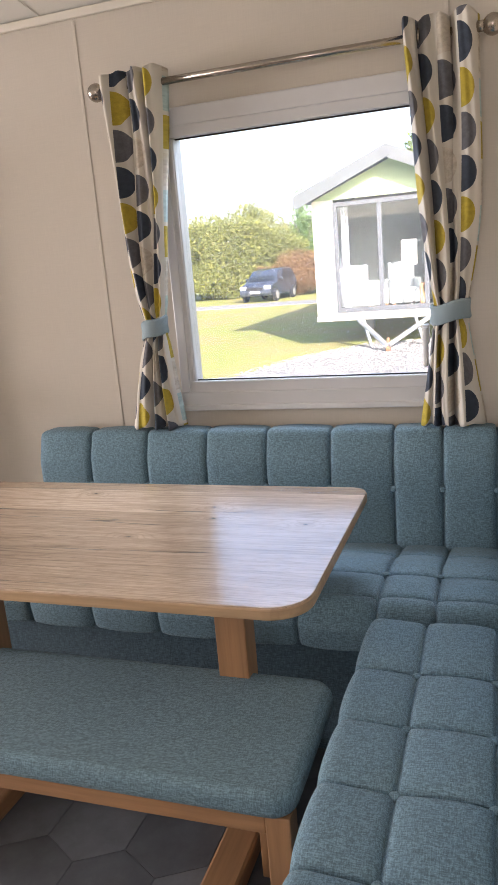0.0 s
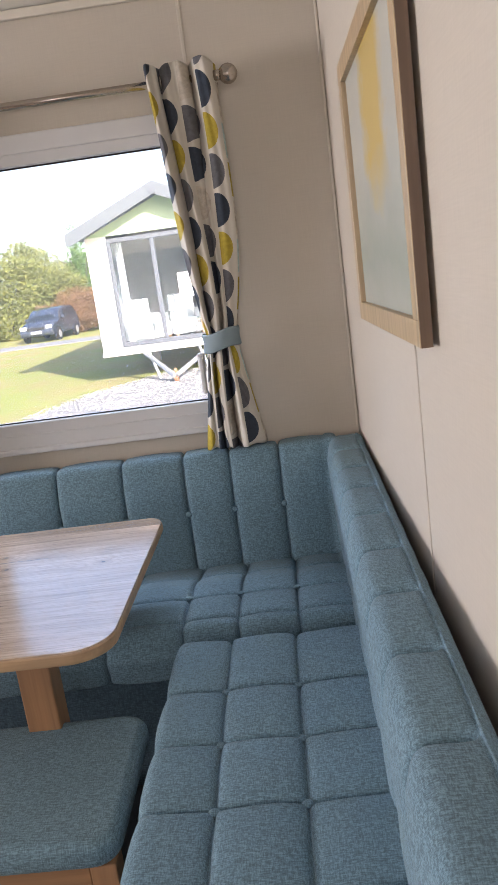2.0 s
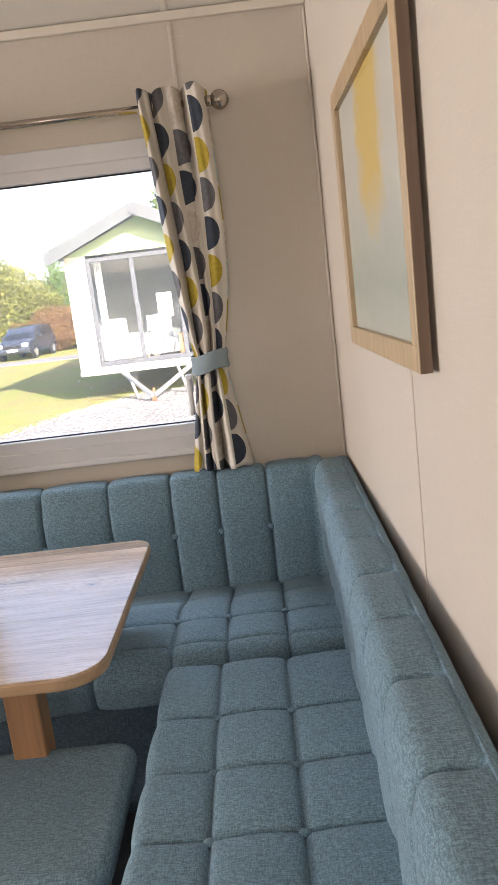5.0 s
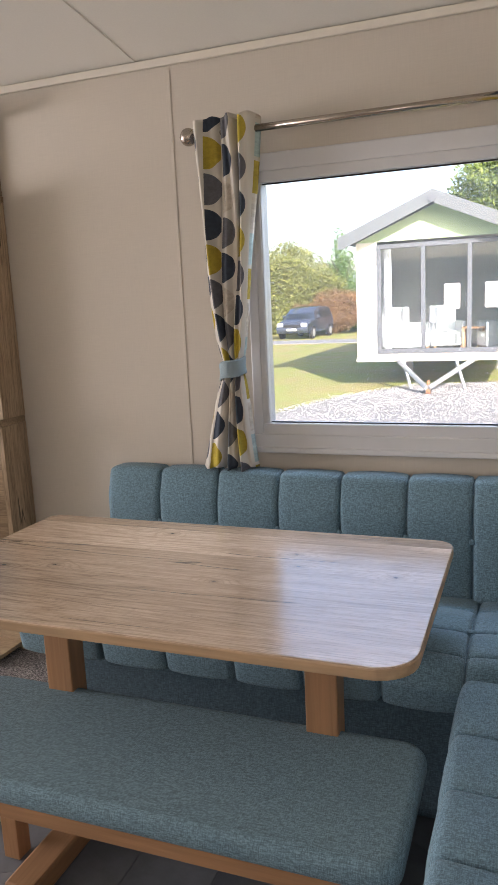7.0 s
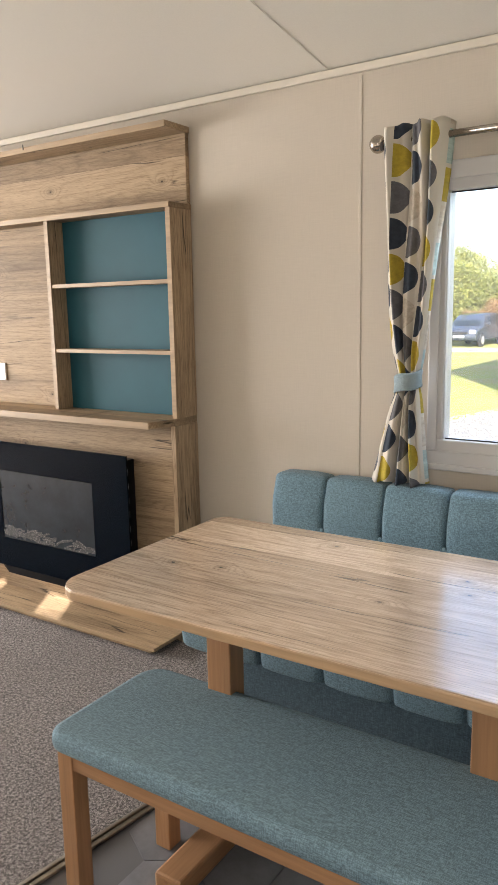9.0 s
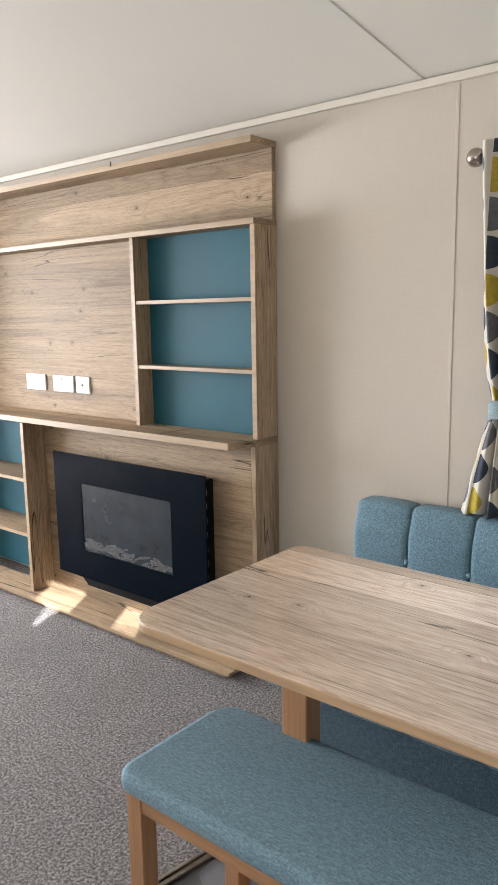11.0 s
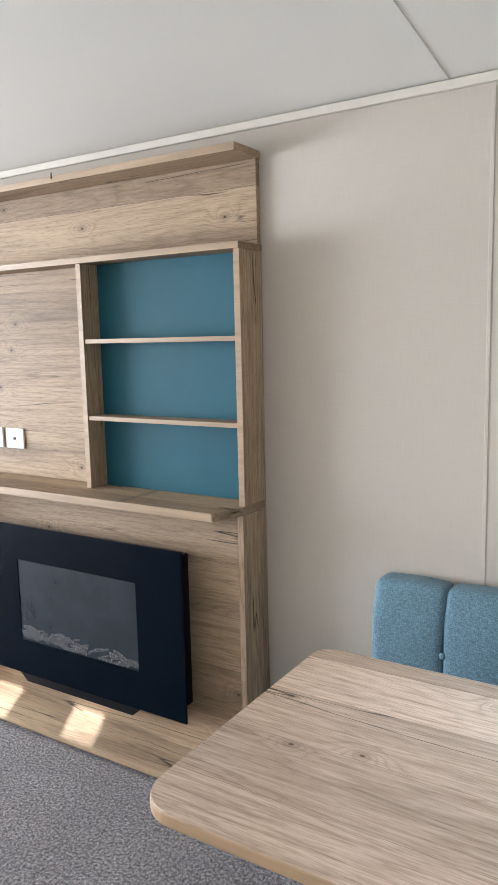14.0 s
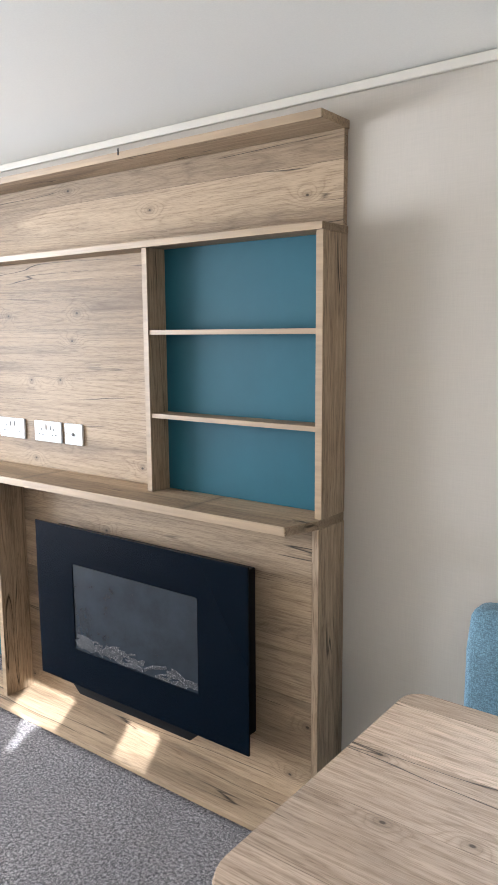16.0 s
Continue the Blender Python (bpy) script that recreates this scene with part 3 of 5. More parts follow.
window_frame()
rs = random.Random(21)
spots = bmesh.new()
for _ in range(520):
    q = rs.random()
    x, z = WIN[0] + 0.06 + (WIN[1] - WIN[0] - 0.12) * (0.25 + 0.75 * rs.random()), WIN[2] + 0.1 + 0.42 * q ** 1.6
    r = rs.uniform(0.0006, 0.0017)
    ring = [spots.verts.new((x + r * math.cos(a), 0.0185, z + 1.3 * r * math.sin(a))) for a in (0, 1.257, 2.513, 3.77, 5.027)]
    tip = spots.verts.new((x, 0.0185 + r, z))
    for k in range(5):
        spots.faces.new((ring[k], ring[(k + 1) % 5], tip))
tagged(obj("rain_spots", spots, "paper"), "dried pale water spots on the window pane", "water spots", kind="stuff")
# Added sheet, out of view: holds back direct sun and spreads it softly.
m, nt, b = mat("diffuser_cloth", (0.8, 0.76, 0.68), 0.9)
tr = node(nt, "ShaderNodeBsdfTranslucent", Color=(0.8, 0.74, 0.64, 1))
mx = nt.nodes.new("ShaderNodeMixShader")
mx.inputs[0].default_value = 0.5
nt.links.new(b.outputs[0], mx.inputs[1])
nt.links.new(tr.outputs[0], mx.inputs[2])
nt.links.new(mx.outputs[0], nt.nodes["Material Output"].inputs["Surface"])
setting("blind_setting", box(-0.85, -0.2, SOUTH - 0.06, SOUTH - 0.058, 0.95, 1.95, 0), "diffuser_cloth", "added cream translucent sheet, unseen, that softens the sun", "blind")


# ---- curtains and rod ----
def curtain_rod():
    t = thing("curtain_rod", -0.911, -0.107, 1.937, "brushed nickel curtain rod with ball finials above the window", "curtain rod")
    part("rod", tube([(-1.50, -0.107, 1.937), (-0.32, -0.107, 1.937)], 0.0115, 16), "nickel", t, smooth=True)
    for s, x in ((-1, -1.53), (1, -0.292)):
        part("finial", join(ball(x, -0.107, 1.937, 0.029), tube([(x - s * 0.045, -0.107, 1.937), (x - s * 0.02, -0.107, 1.937)], 0.015, 14)), "nickel", t, smooth=True)
        part("bracket", join(tube([(x - s * 0.062, -0.107, 1.937), (x - s * 0.062, -0.002, 1.937)], 0.008, 10), tube([(x - s * 0.062, -0.012, 1.937), (x - s * 0.062, -0.001, 1.937)], 0.026, 16)), "nickel", t, smooth=True)


curtain_rod()


def curtain(xt, xk, xb, seed, drop, el, er, folds, label):
    """A tied-back eyelet curtain: its edges at the top, the tie and the hem; drop shifts the print; el, er: how late each edge draws in; folds: where it folds, as shares of its width."""
    zt, zk, zb = 1.978, 1.163, 0.806
    t = thing("curtain", (xb[0] + xb[1]) / 2, -0.1, zb, label, "curtain", "window curtains")
    rnd = random.Random(seed)
    ph = [rnd.uniform(0, 6.28) for _ in range(6)]
    bm = bmesh.new()
    uvl = bm.loops.layers.uv.new("UVMap")
    NU, NZ, CW = 132, 84, 0.252
    rows, cloth = [], {}
    for j in range(NZ + 1):
        z = zt + (zb - zt) * j / NZ
        if z > zk:
            s = (zt - z) / (zt - zk)
            l, r = xt[0] + (xk[0] - xt[0]) * s ** el, xt[1] + (xk[1] - xt[1]) * s ** er
            belly = math.sin(math.pi * s) * 0.012
            l, r = l - belly * 0.4, r + belly * 0.2
            amp = 0.034 + (0.022 - 0.034) * s
        else:
            s = (zk - z) / (zk - zb)
            e = s ** 0.85
            l, r = xk[0] + (xb[0] - xk[0]) * e, xk[1] + (xb[1] - xk[1]) * e
            amp = 0.022 + 0.012 * e
        pin = math.exp(-((z - zk) / 0.045) ** 2)
        rowv = []
        for i in range(NU + 1):
            q = i / NU
            cuts = [0.0] + [k + 0.03 * math.sin(3.1 * z + ph[0] + 9 * k) for k in folds] + [1.0]
            n = max(k for k in range(len(folds) + 1) if q >= cuts[k] - 1e-9)
            lobe = (q - cuts[n]) / (cuts[n + 1] - cuts[n])
            w = math.pi * lobe
            swell = max(0.0, math.sin(w)) ** 0.55 + 0.22 * math.sin(2 * w + 4 * z + ph[1] + 2 * n) + 0.12 * math.sin(4 * w + 6 * z + ph[2])
            y = -0.100 - 0.026 * math.exp(-((zt - z) / 0.16) ** 2) + amp * (1 - 0.35 * pin) * (1.0 - 1.9 * swell)
            x = l + (r - l) * q + 0.004 * math.sin(8 * z + 9 * q + ph[3]) * (1 - pin) + (0.009 * lobe ** 6 * (r - l) / 0.2 if n < len(folds) else 0)
            dz = 0.005 * math.sin(w * 1.9 + ph[4]) if j in (0, NZ) else 0
            y += 0.02 * max(0, s - 0.6 if z < zk else 0)
            v = bm.verts.new((x, min(y, -0.022), z + dz))
            cloth[v] = (q * CW + 0.023, z + drop)
            rowv.append(v)
        rows.append(rowv)
    for a, c in zip(rows, rows[1:]):
        for i in range(NU):
            f = bm.faces.new((a[i], c[i], c[i + 1], a[i + 1]))
            for lp in f.loops:
                lp[uvl].uv = cloth[lp.vert]
    cl = part("cloth", bm, "curtain_print", t, "half-disc printed cotton", smooth=True)
    so = cl.modifiers.new("thickness", "SOLIDIFY")
    so.thickness, so.offset = 0.0015, 0
    # the band that gathers it
    xc, rx = (xk[0] + xk[1]) / 2, (xk[1] - xk[0]) / 2 + 0.012
    band = bmesh.new()
    rings = []
    for z, k in ((zk - 0.03, 1.02), (zk - 0.026, 1.06), (zk, 1.0), (zk + 0.024, 1.05), (zk + 0.03, 1.0)):
        rings.append([band.verts.new((xc + rx * k * math.cos(a), -0.104 + 0.050 * k * math.sin(a), z + 0.010 * math.cos(a) + 0.003 * math.sin(3 * a + seed))) for a in [2 * math.pi * i / 40 for i in range(40)]])
    for a, c in zip(rings, rings[1:]):
        for i in range(40):
            band.faces.new((a[i], a[(i + 1) % 40], c[(i + 1) % 40], c[i]))
    tb = part("tieback", band, "tie_fabric", t, "pale blue-grey fabric tieback", smooth=True)
    so = tb.modifiers.new("thickness", "SOLIDIFY")
    so.thickness = 0.004
    for q in (0.2, 0.48, 0.76):
        x = xt[0] + (xt[1] - xt[0]) * q
        part("eyelet", tube([(x + 0.006, -0.107 + 0.021 * math.cos(a), 1.937 + 0.021 * math.sin(a)) for a in [2 * math.pi * i / 18 for i in range(18)]], 0.004, 8, True), "nickel", t, smooth=True)
    return t


curtain((-1.502, -1.287), (-1.446, -1.38), (-1.558, -1.343), 1, -0.0225, 5.0, 1.2, (0.42, 0.70), "white curtain with mustard, charcoal and grey half-discs, tied back")
curtain((-0.541, -0.325), (-0.466, -0.372), (-0.518, -0.318), 5, 0.1255, 1.25, 4.0, (0.24, 0.55), "white curtain with mustard, charcoal and grey half-discs, tied back")


# ---- seating ----
def smooth_profile(pts, step=0.012):
    """Samples a closed-off polyline of (d, h, radius) with rounded corners; returns (d, h)."""
    out = []
    n = len(pts)
    for i, (d, h, r) in enumerate(pts):
        p = Vector((d, h))
        if i in (0, n - 1) or r == 0:
            out.append(p)
            continue
        a, c = Vector(pts[i - 1][:2]) - p, Vector(pts[i + 1][:2]) - p
        half = a.angle(c) / 2
        t = min(r / math.tan(half), a.length * 0.49, c.length * 0.49)
        s, e = p + a.normalized() * t, p + c.normalized() * t
        for k in range(7):
            q = k / 6
            out.append((1 - q) ** 2 * s + 2 * q * (1 - q) * p + q * q * e)
    fine = [out[0]]
    for a, c in zip(out, out[1:]):
        m = max(1, int((c - a).length / step))
        fine += [a + (c - a) * k / m for k in range(1, m + 1)]
    return fine


def panel_lift(p, breaks, puff, groove=0.0045, soft=0.5):
    """How far the padding stands proud at p, between stitched seams."""
    best, wide = 1.0, 1.0
    for a, c in zip(breaks, breaks[1:]):
        if a <= p <= c:
            q = (p - a) / (c - a)
            wide = (4 * q * (1 - q)) ** 0.45
            d = min(abs(p - a), abs(p - c))
            best = 1 - math.exp(-(d / groove) ** 2)
            if (p - a < c - p and a == breaks[0]) or (p - a >= c - p and c == breaks[-1]):
                best, wide = 1.0, max(wide, 0.6)
            break
    return puff * (soft * wide + (1 - soft) * best) - puff


def cushion(profile, u0, u1, u_breaks, s_breaks, puff, place, end_round=0.03, step=0.01, seams_from=0.0):
    """Padded, seamed upholstery: a profile swept from u0 to u1. s_breaks: seams along the profile, in metres from its start."""
    pr = smooth_profile(profile, step)
    run, fine = 0.0, [pr[0]]
    for a, c in zip(pr, pr[1:]):
        n = (c - a).length
        cuts = sorted(q for b in (s_breaks or [0, 0])[1:-1] for q in (b - 0.004, b, b + 0.004) if run + 0.0005 < q < run + n - 0.0005)
        fine += [a + (c - a) * ((q - run) / n) for q in cuts] + [c]
        run += n
    pr = fine
    centre = sum(pr, Vector((0, 0))) / len(pr)
    lens = [0.0]
    for a, c in zip(pr, pr[1:]):
        lens.append(lens[-1] + (c - a).length)
    norms = []
    for i in range(len(pr)):
        d = (pr[min(i + 1, len(pr) - 1)] - pr[max(i - 1, 0)]).normalized()
        norms.append(Vector((d.y, -d.x)))
    if sum(norms[i].dot(pr[i] - centre) for i in range(len(pr))) < 0:
        norms = [-q for q in norms]
    n = int((u1 - u0) / step)
    us = [u0 + (u1 - u0) * k / n for k in range(n + 1)]
    for b in u_breaks[1:-1]:
        us += [b, b - 0.002, b + 0.002, b - 0.005, b + 0.005]
    us = sorted(set(round(q, 5) for q in us))
    bm = bmesh.new()
    rows = []
    for u in us:
        e = min(u - u0, u1 - u)
        sink = 0.0 if e >= end_round else end_round - math.sqrt(max(0.0, end_round ** 2 - (end_round - e) ** 2))
        lu = panel_lift(u, u_breaks, puff)
        row = []
        for i, p in enumerate(pr):
            grow = 1.0 if not seams_from else max(0.0, min(1.0, (lens[i] - seams_from) / 0.012))
            off = min(lu, 0) * grow + (panel_lift(lens[i], s_breaks, puff, 0.004, 0.0 if seams_from else 0.5) * (0.22 if seams_from else 1) if s_breaks else 0)
            off = max(off, -puff * 1.2)
            off += 0.0016 * noise.noise(Vector((u * 14, lens[i] * 14, 3.1)))
            q = p + norms[i] * (off - sink * 0.9)
            row.append(bm.verts.new(place(u, q.x, q.y)))
        rows.append(row)
    for a, c in zip(rows, rows[1:]):
        for i in range(len(pr) - 1):
            bm.faces.new((a[i], a[i + 1], c[i + 1], c[i]))
        bm.faces.new((a[-1], a[0], c[0], c[-1]))
    bm.faces.new(rows[0])
    bm.faces.new(rows[-1][::-1])
    bmesh.ops.recalc_face_normals(bm, faces=bm.faces[:])
    return bm


def button(x, y, z, axis):
    sq = {"z": (1, 1, 0.45), "y": (1, 0.45, 1), "x": (0.45, 1, 1)}[axis]
    return ball(x, y, z, 0.0105, sq, 12, 8)


def sofa():
    t = thing("corner_sofa", -0.9, -0.5, 0.0, "teal-grey tufted fabric corner bench seating along the walls", "sofa")
    nx = lambda u, d, h: (u, -d, h)
    ex = lambda u, d, h: (-d, u, h)
    xb = [-1.94, -1.715, -1.485, -1.255, -1.035, -0.812, -0.604, -0.449, -0.285, -0.125]
    # window-side backrest
    back = [(0.03, 0.36, 0), (0.028, 0.80, 0.02), (0.122, 0.803, 0.035), (0.158, 0.70, 0.12), (0.165, 0.40, 0.02), (0.155, 0.36, 0)]
    bn = part("backrest", cushion(back, -1.94, -0.08, xb, None, 0.02, nx), "sofa_fabric", t, "deep-seamed upright backrest", smooth=True)
    for x in xb[1:-1]:
        part("button", button(x, -0.152, 0.606, "y"), "sofa_fabric", bn, smooth=True)
    # window-side seat
    seat = [(0.135, 0.30, 0), (0.135, 0.412, 0.02), (0.46, 0.492, 0.25), (0.75, 0.508, 0.045), (0.788, 0.43, 0.03), (0.775, 0.362, 0.02), (0.70, 0.35, 0)]
    xs = [-1.90, -1.60, -1.392, -1.184, -0.988, -0.782, -0.577, -0.431, -0.272, -0.125]
    sn = part("seat", cushion(seat, -1.90, -0.02, xs, [0.0, 0.30, 0.540, 0.692, 1.1], 0.022, nx), "sofa_fabric", t, "square-stitched seat cushion", smooth=True)
    for x in xs[1:-1]:
        part("button", button(x, -0.552, 0.486, "z"), "sofa_fabric", sn, smooth=True)
    # wall-side seat
    eseat = [(0.09, 0.36, 0), (0.09, 0.508, 0.02), (0.575, 0.510, 0.035), (0.592, 0.42, 0.03), (0.585, 0.36, 0.02), (0.5, 0.35, 0)]
    ys = [-1.885, -1.80, -1.612, -1.426, -1.247, -1.063, -0.835]
    se = part("seat", cushion(eseat, -1.885, -0.835, ys, [0.0, 0.3355, 0.4925, 0.8], 0.022, ex, 0.02), "sofa_fabric", t, "square-stitched seat cushion", smooth=True)
    for y in ys[1:-1]:
        for x in (-0.443, -0.286):
            part("button", button(x, y, 0.489, "z"), "sofa_fabric", se, smooth=True)
    # wall-side backrest, which stands a little further from the wall at its open end
    sk = lambda u, d, h: (-(d - 0.006 - 0.023 * (u + 1.7)), u, h)
    eback = [(0.047, 0.42, 0), (0.046, 0.784, 0.008), (0.064, 0.798, 0.006), (0.156, 0.800, 0.040), (0.170, 0.735, 0.04), (0.160, 0.46, 0.02), (0.152, 0.42, 0)]
    yb = [-1.92, -1.71, -1.50, -1.296, -1.094, -0.877, -0.665, -0.47, -0.26, -0.06]
    be = part("backrest", cushion(eback, -1.92, -0.06, yb, [0.0, 0.390, 0.86], 0.030, sk, 0.012, 0.01, 0.390), "sofa_fabric", t, "deep-seamed backrest against the wall", smooth=True)
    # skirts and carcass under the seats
    part("skirt", box(-1.86, -0.545, -0.69, -0.66, 0.0, 0.355, 0.004), "shaded_skirt_fabric", t, "blue-grey fabric skirt, darkened for the shade under the seats")
    part("skirt", box(-0.545, -0.515, -1.87, -0.66, 0.0, 0.355, 0.004), "shaded_skirt_fabric", t, "blue-grey fabric skirt, darkened for the shade under the seats")
    part("base", box(-1.85, -0.03, -0.658, -0.03, 0.0, 0.37, 0.004), "shaded_skirt_fabric", t)
    part("base", box(-0.513, -0.03, -1.86, -0.66, 0.0, 0.36, 0.004), "shaded_skirt_fabric", t)
    return t


sofa()


# ---- table ----
def table():
    t = thing("dining_table", -1.27, -0.86, 0.0, "rustic oak laminate table with rounded corners on two sled legs", "table")
    out = rounded(-1.942, -0.628, -1.238, -0.474, (0.05, 0.05, 0.085, 0.085))
    part("tabletop", prism(out, 0.688, 0.712, 0.0015), "oak_table", t, "knotty oak-effect top")
    inner = rounded(-1.9435, -0.6265, -1.2395, -0.4725, (0.05, 0.05, 0.085, 0.085))
    part("edging", prism(inner, 0.684, 0.709, 0.004), "edge_band", t, "golden oak edging")
    for x in (-1.548, -0.858):
        part("leg", box(x - 0.037, x + 0.037, -1.05, -0.985, 0.05, 0.685, 0.004, 2), "beech_z", t, "flat beech upright")
        part("foot", box(x - 0.042, x + 0.042, -1.285, -0.50, 0.0, 0.055, 0.008, 2), "beech_y", t, "beech sled foot")
        part("top_rail", box(x - 0.03, x + 0.03, -1.12, -0.60, 0.645, 0.685, 0.004, 2), "beech_y", t)


table()


# ---- bench ----
def bench():
    t = thing("bench", -1.21, -1.2, 0.0, "low beech bench with a padded teal-grey fabric seat", "bench")
    pad = prism(rounded(-1.808, -0.626, -1.412, -1.010, (0.06, 0.075, 0.05, 0.05)), 0.379, 0.434, 0.021, 4)
    bmesh.ops.translate(pad, verts=[v for v in pad.verts if v.co.z < 0.39], vec=(0, 0, 0.0005))
    part("seat_pad", pad, "bench_fabric", t, "plain woven fabric pad", smooth=True)
    for x, y in ((-1.757, -1.372), (-0.661, -1.372), (-1.668, -1.135), (-0.766, -1.135)):
        part("leg", box(x - 0.024, x + 0.024, y - 0.024, y + 0.024, 0.0, 0.379, 0.003, 2), "beech_z", t)
    part("rail", box(-1.738, -0.685, -1.392, -1.37, 0.336, 0.3785, 0.003), "beech_x", t)
    part("rail", box(-1.644, -0.79, -1.146, -1.124, 0.336, 0.3785, 0.003), "beech_x", t)
    part("rail", box(-1.775, -1.753, -1.348, -1.02, 0.336, 0.3785, 0.003), "beech_y", t)
    part("rail", box(-0.672, -0.65, -1.348, -1.02, 0.336, 0.3785, 0.003), "beech_y", t)


bench()


# ---- wall unit with shelves and fire ----
XR, XL = -2.385, -4.62


def wall_unit():
    t = thing("wall_unit", -3.5, -0.16, 0.0, "knotty oak media wall unit with teal-backed open shelves", "wall unit")
    part("top_panel", box(XL, XR - 0.004, -0.026, -0.004, 1.835, 2.106, 0.001), "oak_x", t, "knotty oak back board")
    part("top_ledge", box(XL, XR, -0.157, -0.003, 2.107, 2.131, 0.001), "oak_x", t)
    part("shelf_top", box(XL, XR, -0.148, -0.004, 1.813, 1.8345, 0.001), "oak_x", t)
    part("tv_panel", box(XL + 0.001, -3.102, -0.05, -0.028, 0.976, 1.8125, 0.001), "oak_x", t, "knotty oak board behind the sockets")
    part("side", box(XR - 0.024, XR - 0.001, -0.142, -0.005, 0.9765, 1.8125, 0.001), "oak_side", t)
    part("divider", box(-3.101, -3.078, -0.142, -0.005, 0.9765, 1.8125, 0.001), "oak_z", t)
    part("teal_back", box(-3.0775, XR - 0.0245, -0.055, -0.03, 0.9765, 1.8125, 0), "teal_panel", t, "smooth teal back board")
    for z in (1.2535, 1.5385):
        part("shelf", box(-3.0775, XR - 0.0245, -0.138, -0.0555, z - 0.016, z, 0.001), "oak_x", t)
    part("counter", prism([(XL, -0.005), (XL, -0.272), (-2.428, -0.272), (XR - 0.004, -0.158), (XR - 0.004, -0.005)], 0.948, 0.976, 0.001, 1), "oak_x", t, "oak ledge over the fire")
    part("side", box(XR - 0.024, XR - 0.001, -0.157, -0.005, 0.0, 0.9475, 0.001), "oak_side", t)
    part("fire_panel", box(-3.80, XR - 0.0245, -0.156, -0.13, 0.0, 0.9475, 0.001), "oak_x", t, "knotty oak board behind the fire")
    part("divider", box(-3.825, -3.8005, -0.285, -0.005, 0.0515, 0.9475, 0.001), "oak_z", t)
    part("plinth_top", box(XL, XR - 0.004, -0.340, -0.1565, 0.036, 0.051, 0.001), "oak_x", t, "low oak plinth board")
    part("plinth", box(XL, XR - 0.048, -0.312, -0.157, 0.0, 0.0355, 0.001), "oak_x", t)
    part("teal_back", box(XL, -3.826, -0.06, -0.035, 0.0515, 0.9475, 0), "teal_panel", t, "smooth teal back board")
    for z in (0.36, 0.655):
        part("shelf", box(XL, -3.8255, -0.28, -0.0605, z - 0.018, z, 0.001), "oak_x", t)
    part("side", box(XL - 0.022, XL - 0.001, -0.285, -0.005, 0.0, 2.13, 0.001), "oak_side", t)
    for x0, x1, yf, z0, z1 in ((XL, XR, -0.157, 2.107, 2.131), (XL, XR, -0.148, 1.813, 1.8345), (XL, -2.43, -0.272, 0.948, 0.976), (XL, XR - 0.004, -0.340, 0.036, 0.051),
                               (-3.077, XR - 0.025, -0.138, 1.2375, 1.2535), (-3.077, XR - 0.025, -0.138, 1.5225, 1.5385), (XL, -3.826, -0.28, 0.342, 0.36), (XL, -3.826, -0.28, 0.637, 0.655)):
        part("edge_strip", box(x0 + 0.001, x1 - 0.001, yf - 0.0012, yf - 0.0002, z0 + 0.0004, z1 - 0.0004, 0), "unit_edge", t, "pale oak edge strip")
    for x0, x1, yf, z0, z1 in ((XR - 0.024, XR - 0.001, -0.142, 0.977, 1.812), (-3.101, -3.078, -0.142, 0.977, 1.812), (-3.825, -3.8005, -0.285, 0.052, 0.947)):
        part("edge_strip", box(x0 + 0.0004, x1 - 0.0004, yf - 0.0012, yf - 0.0002, z0, z1, 0), "unit_edge", t, "pale oak edge strip")
    part("bracket", box(-3.183, -3.179, -0.161, -0.158, 2.120, 2.142, 0), "dark_metal", t)


wall_unit()


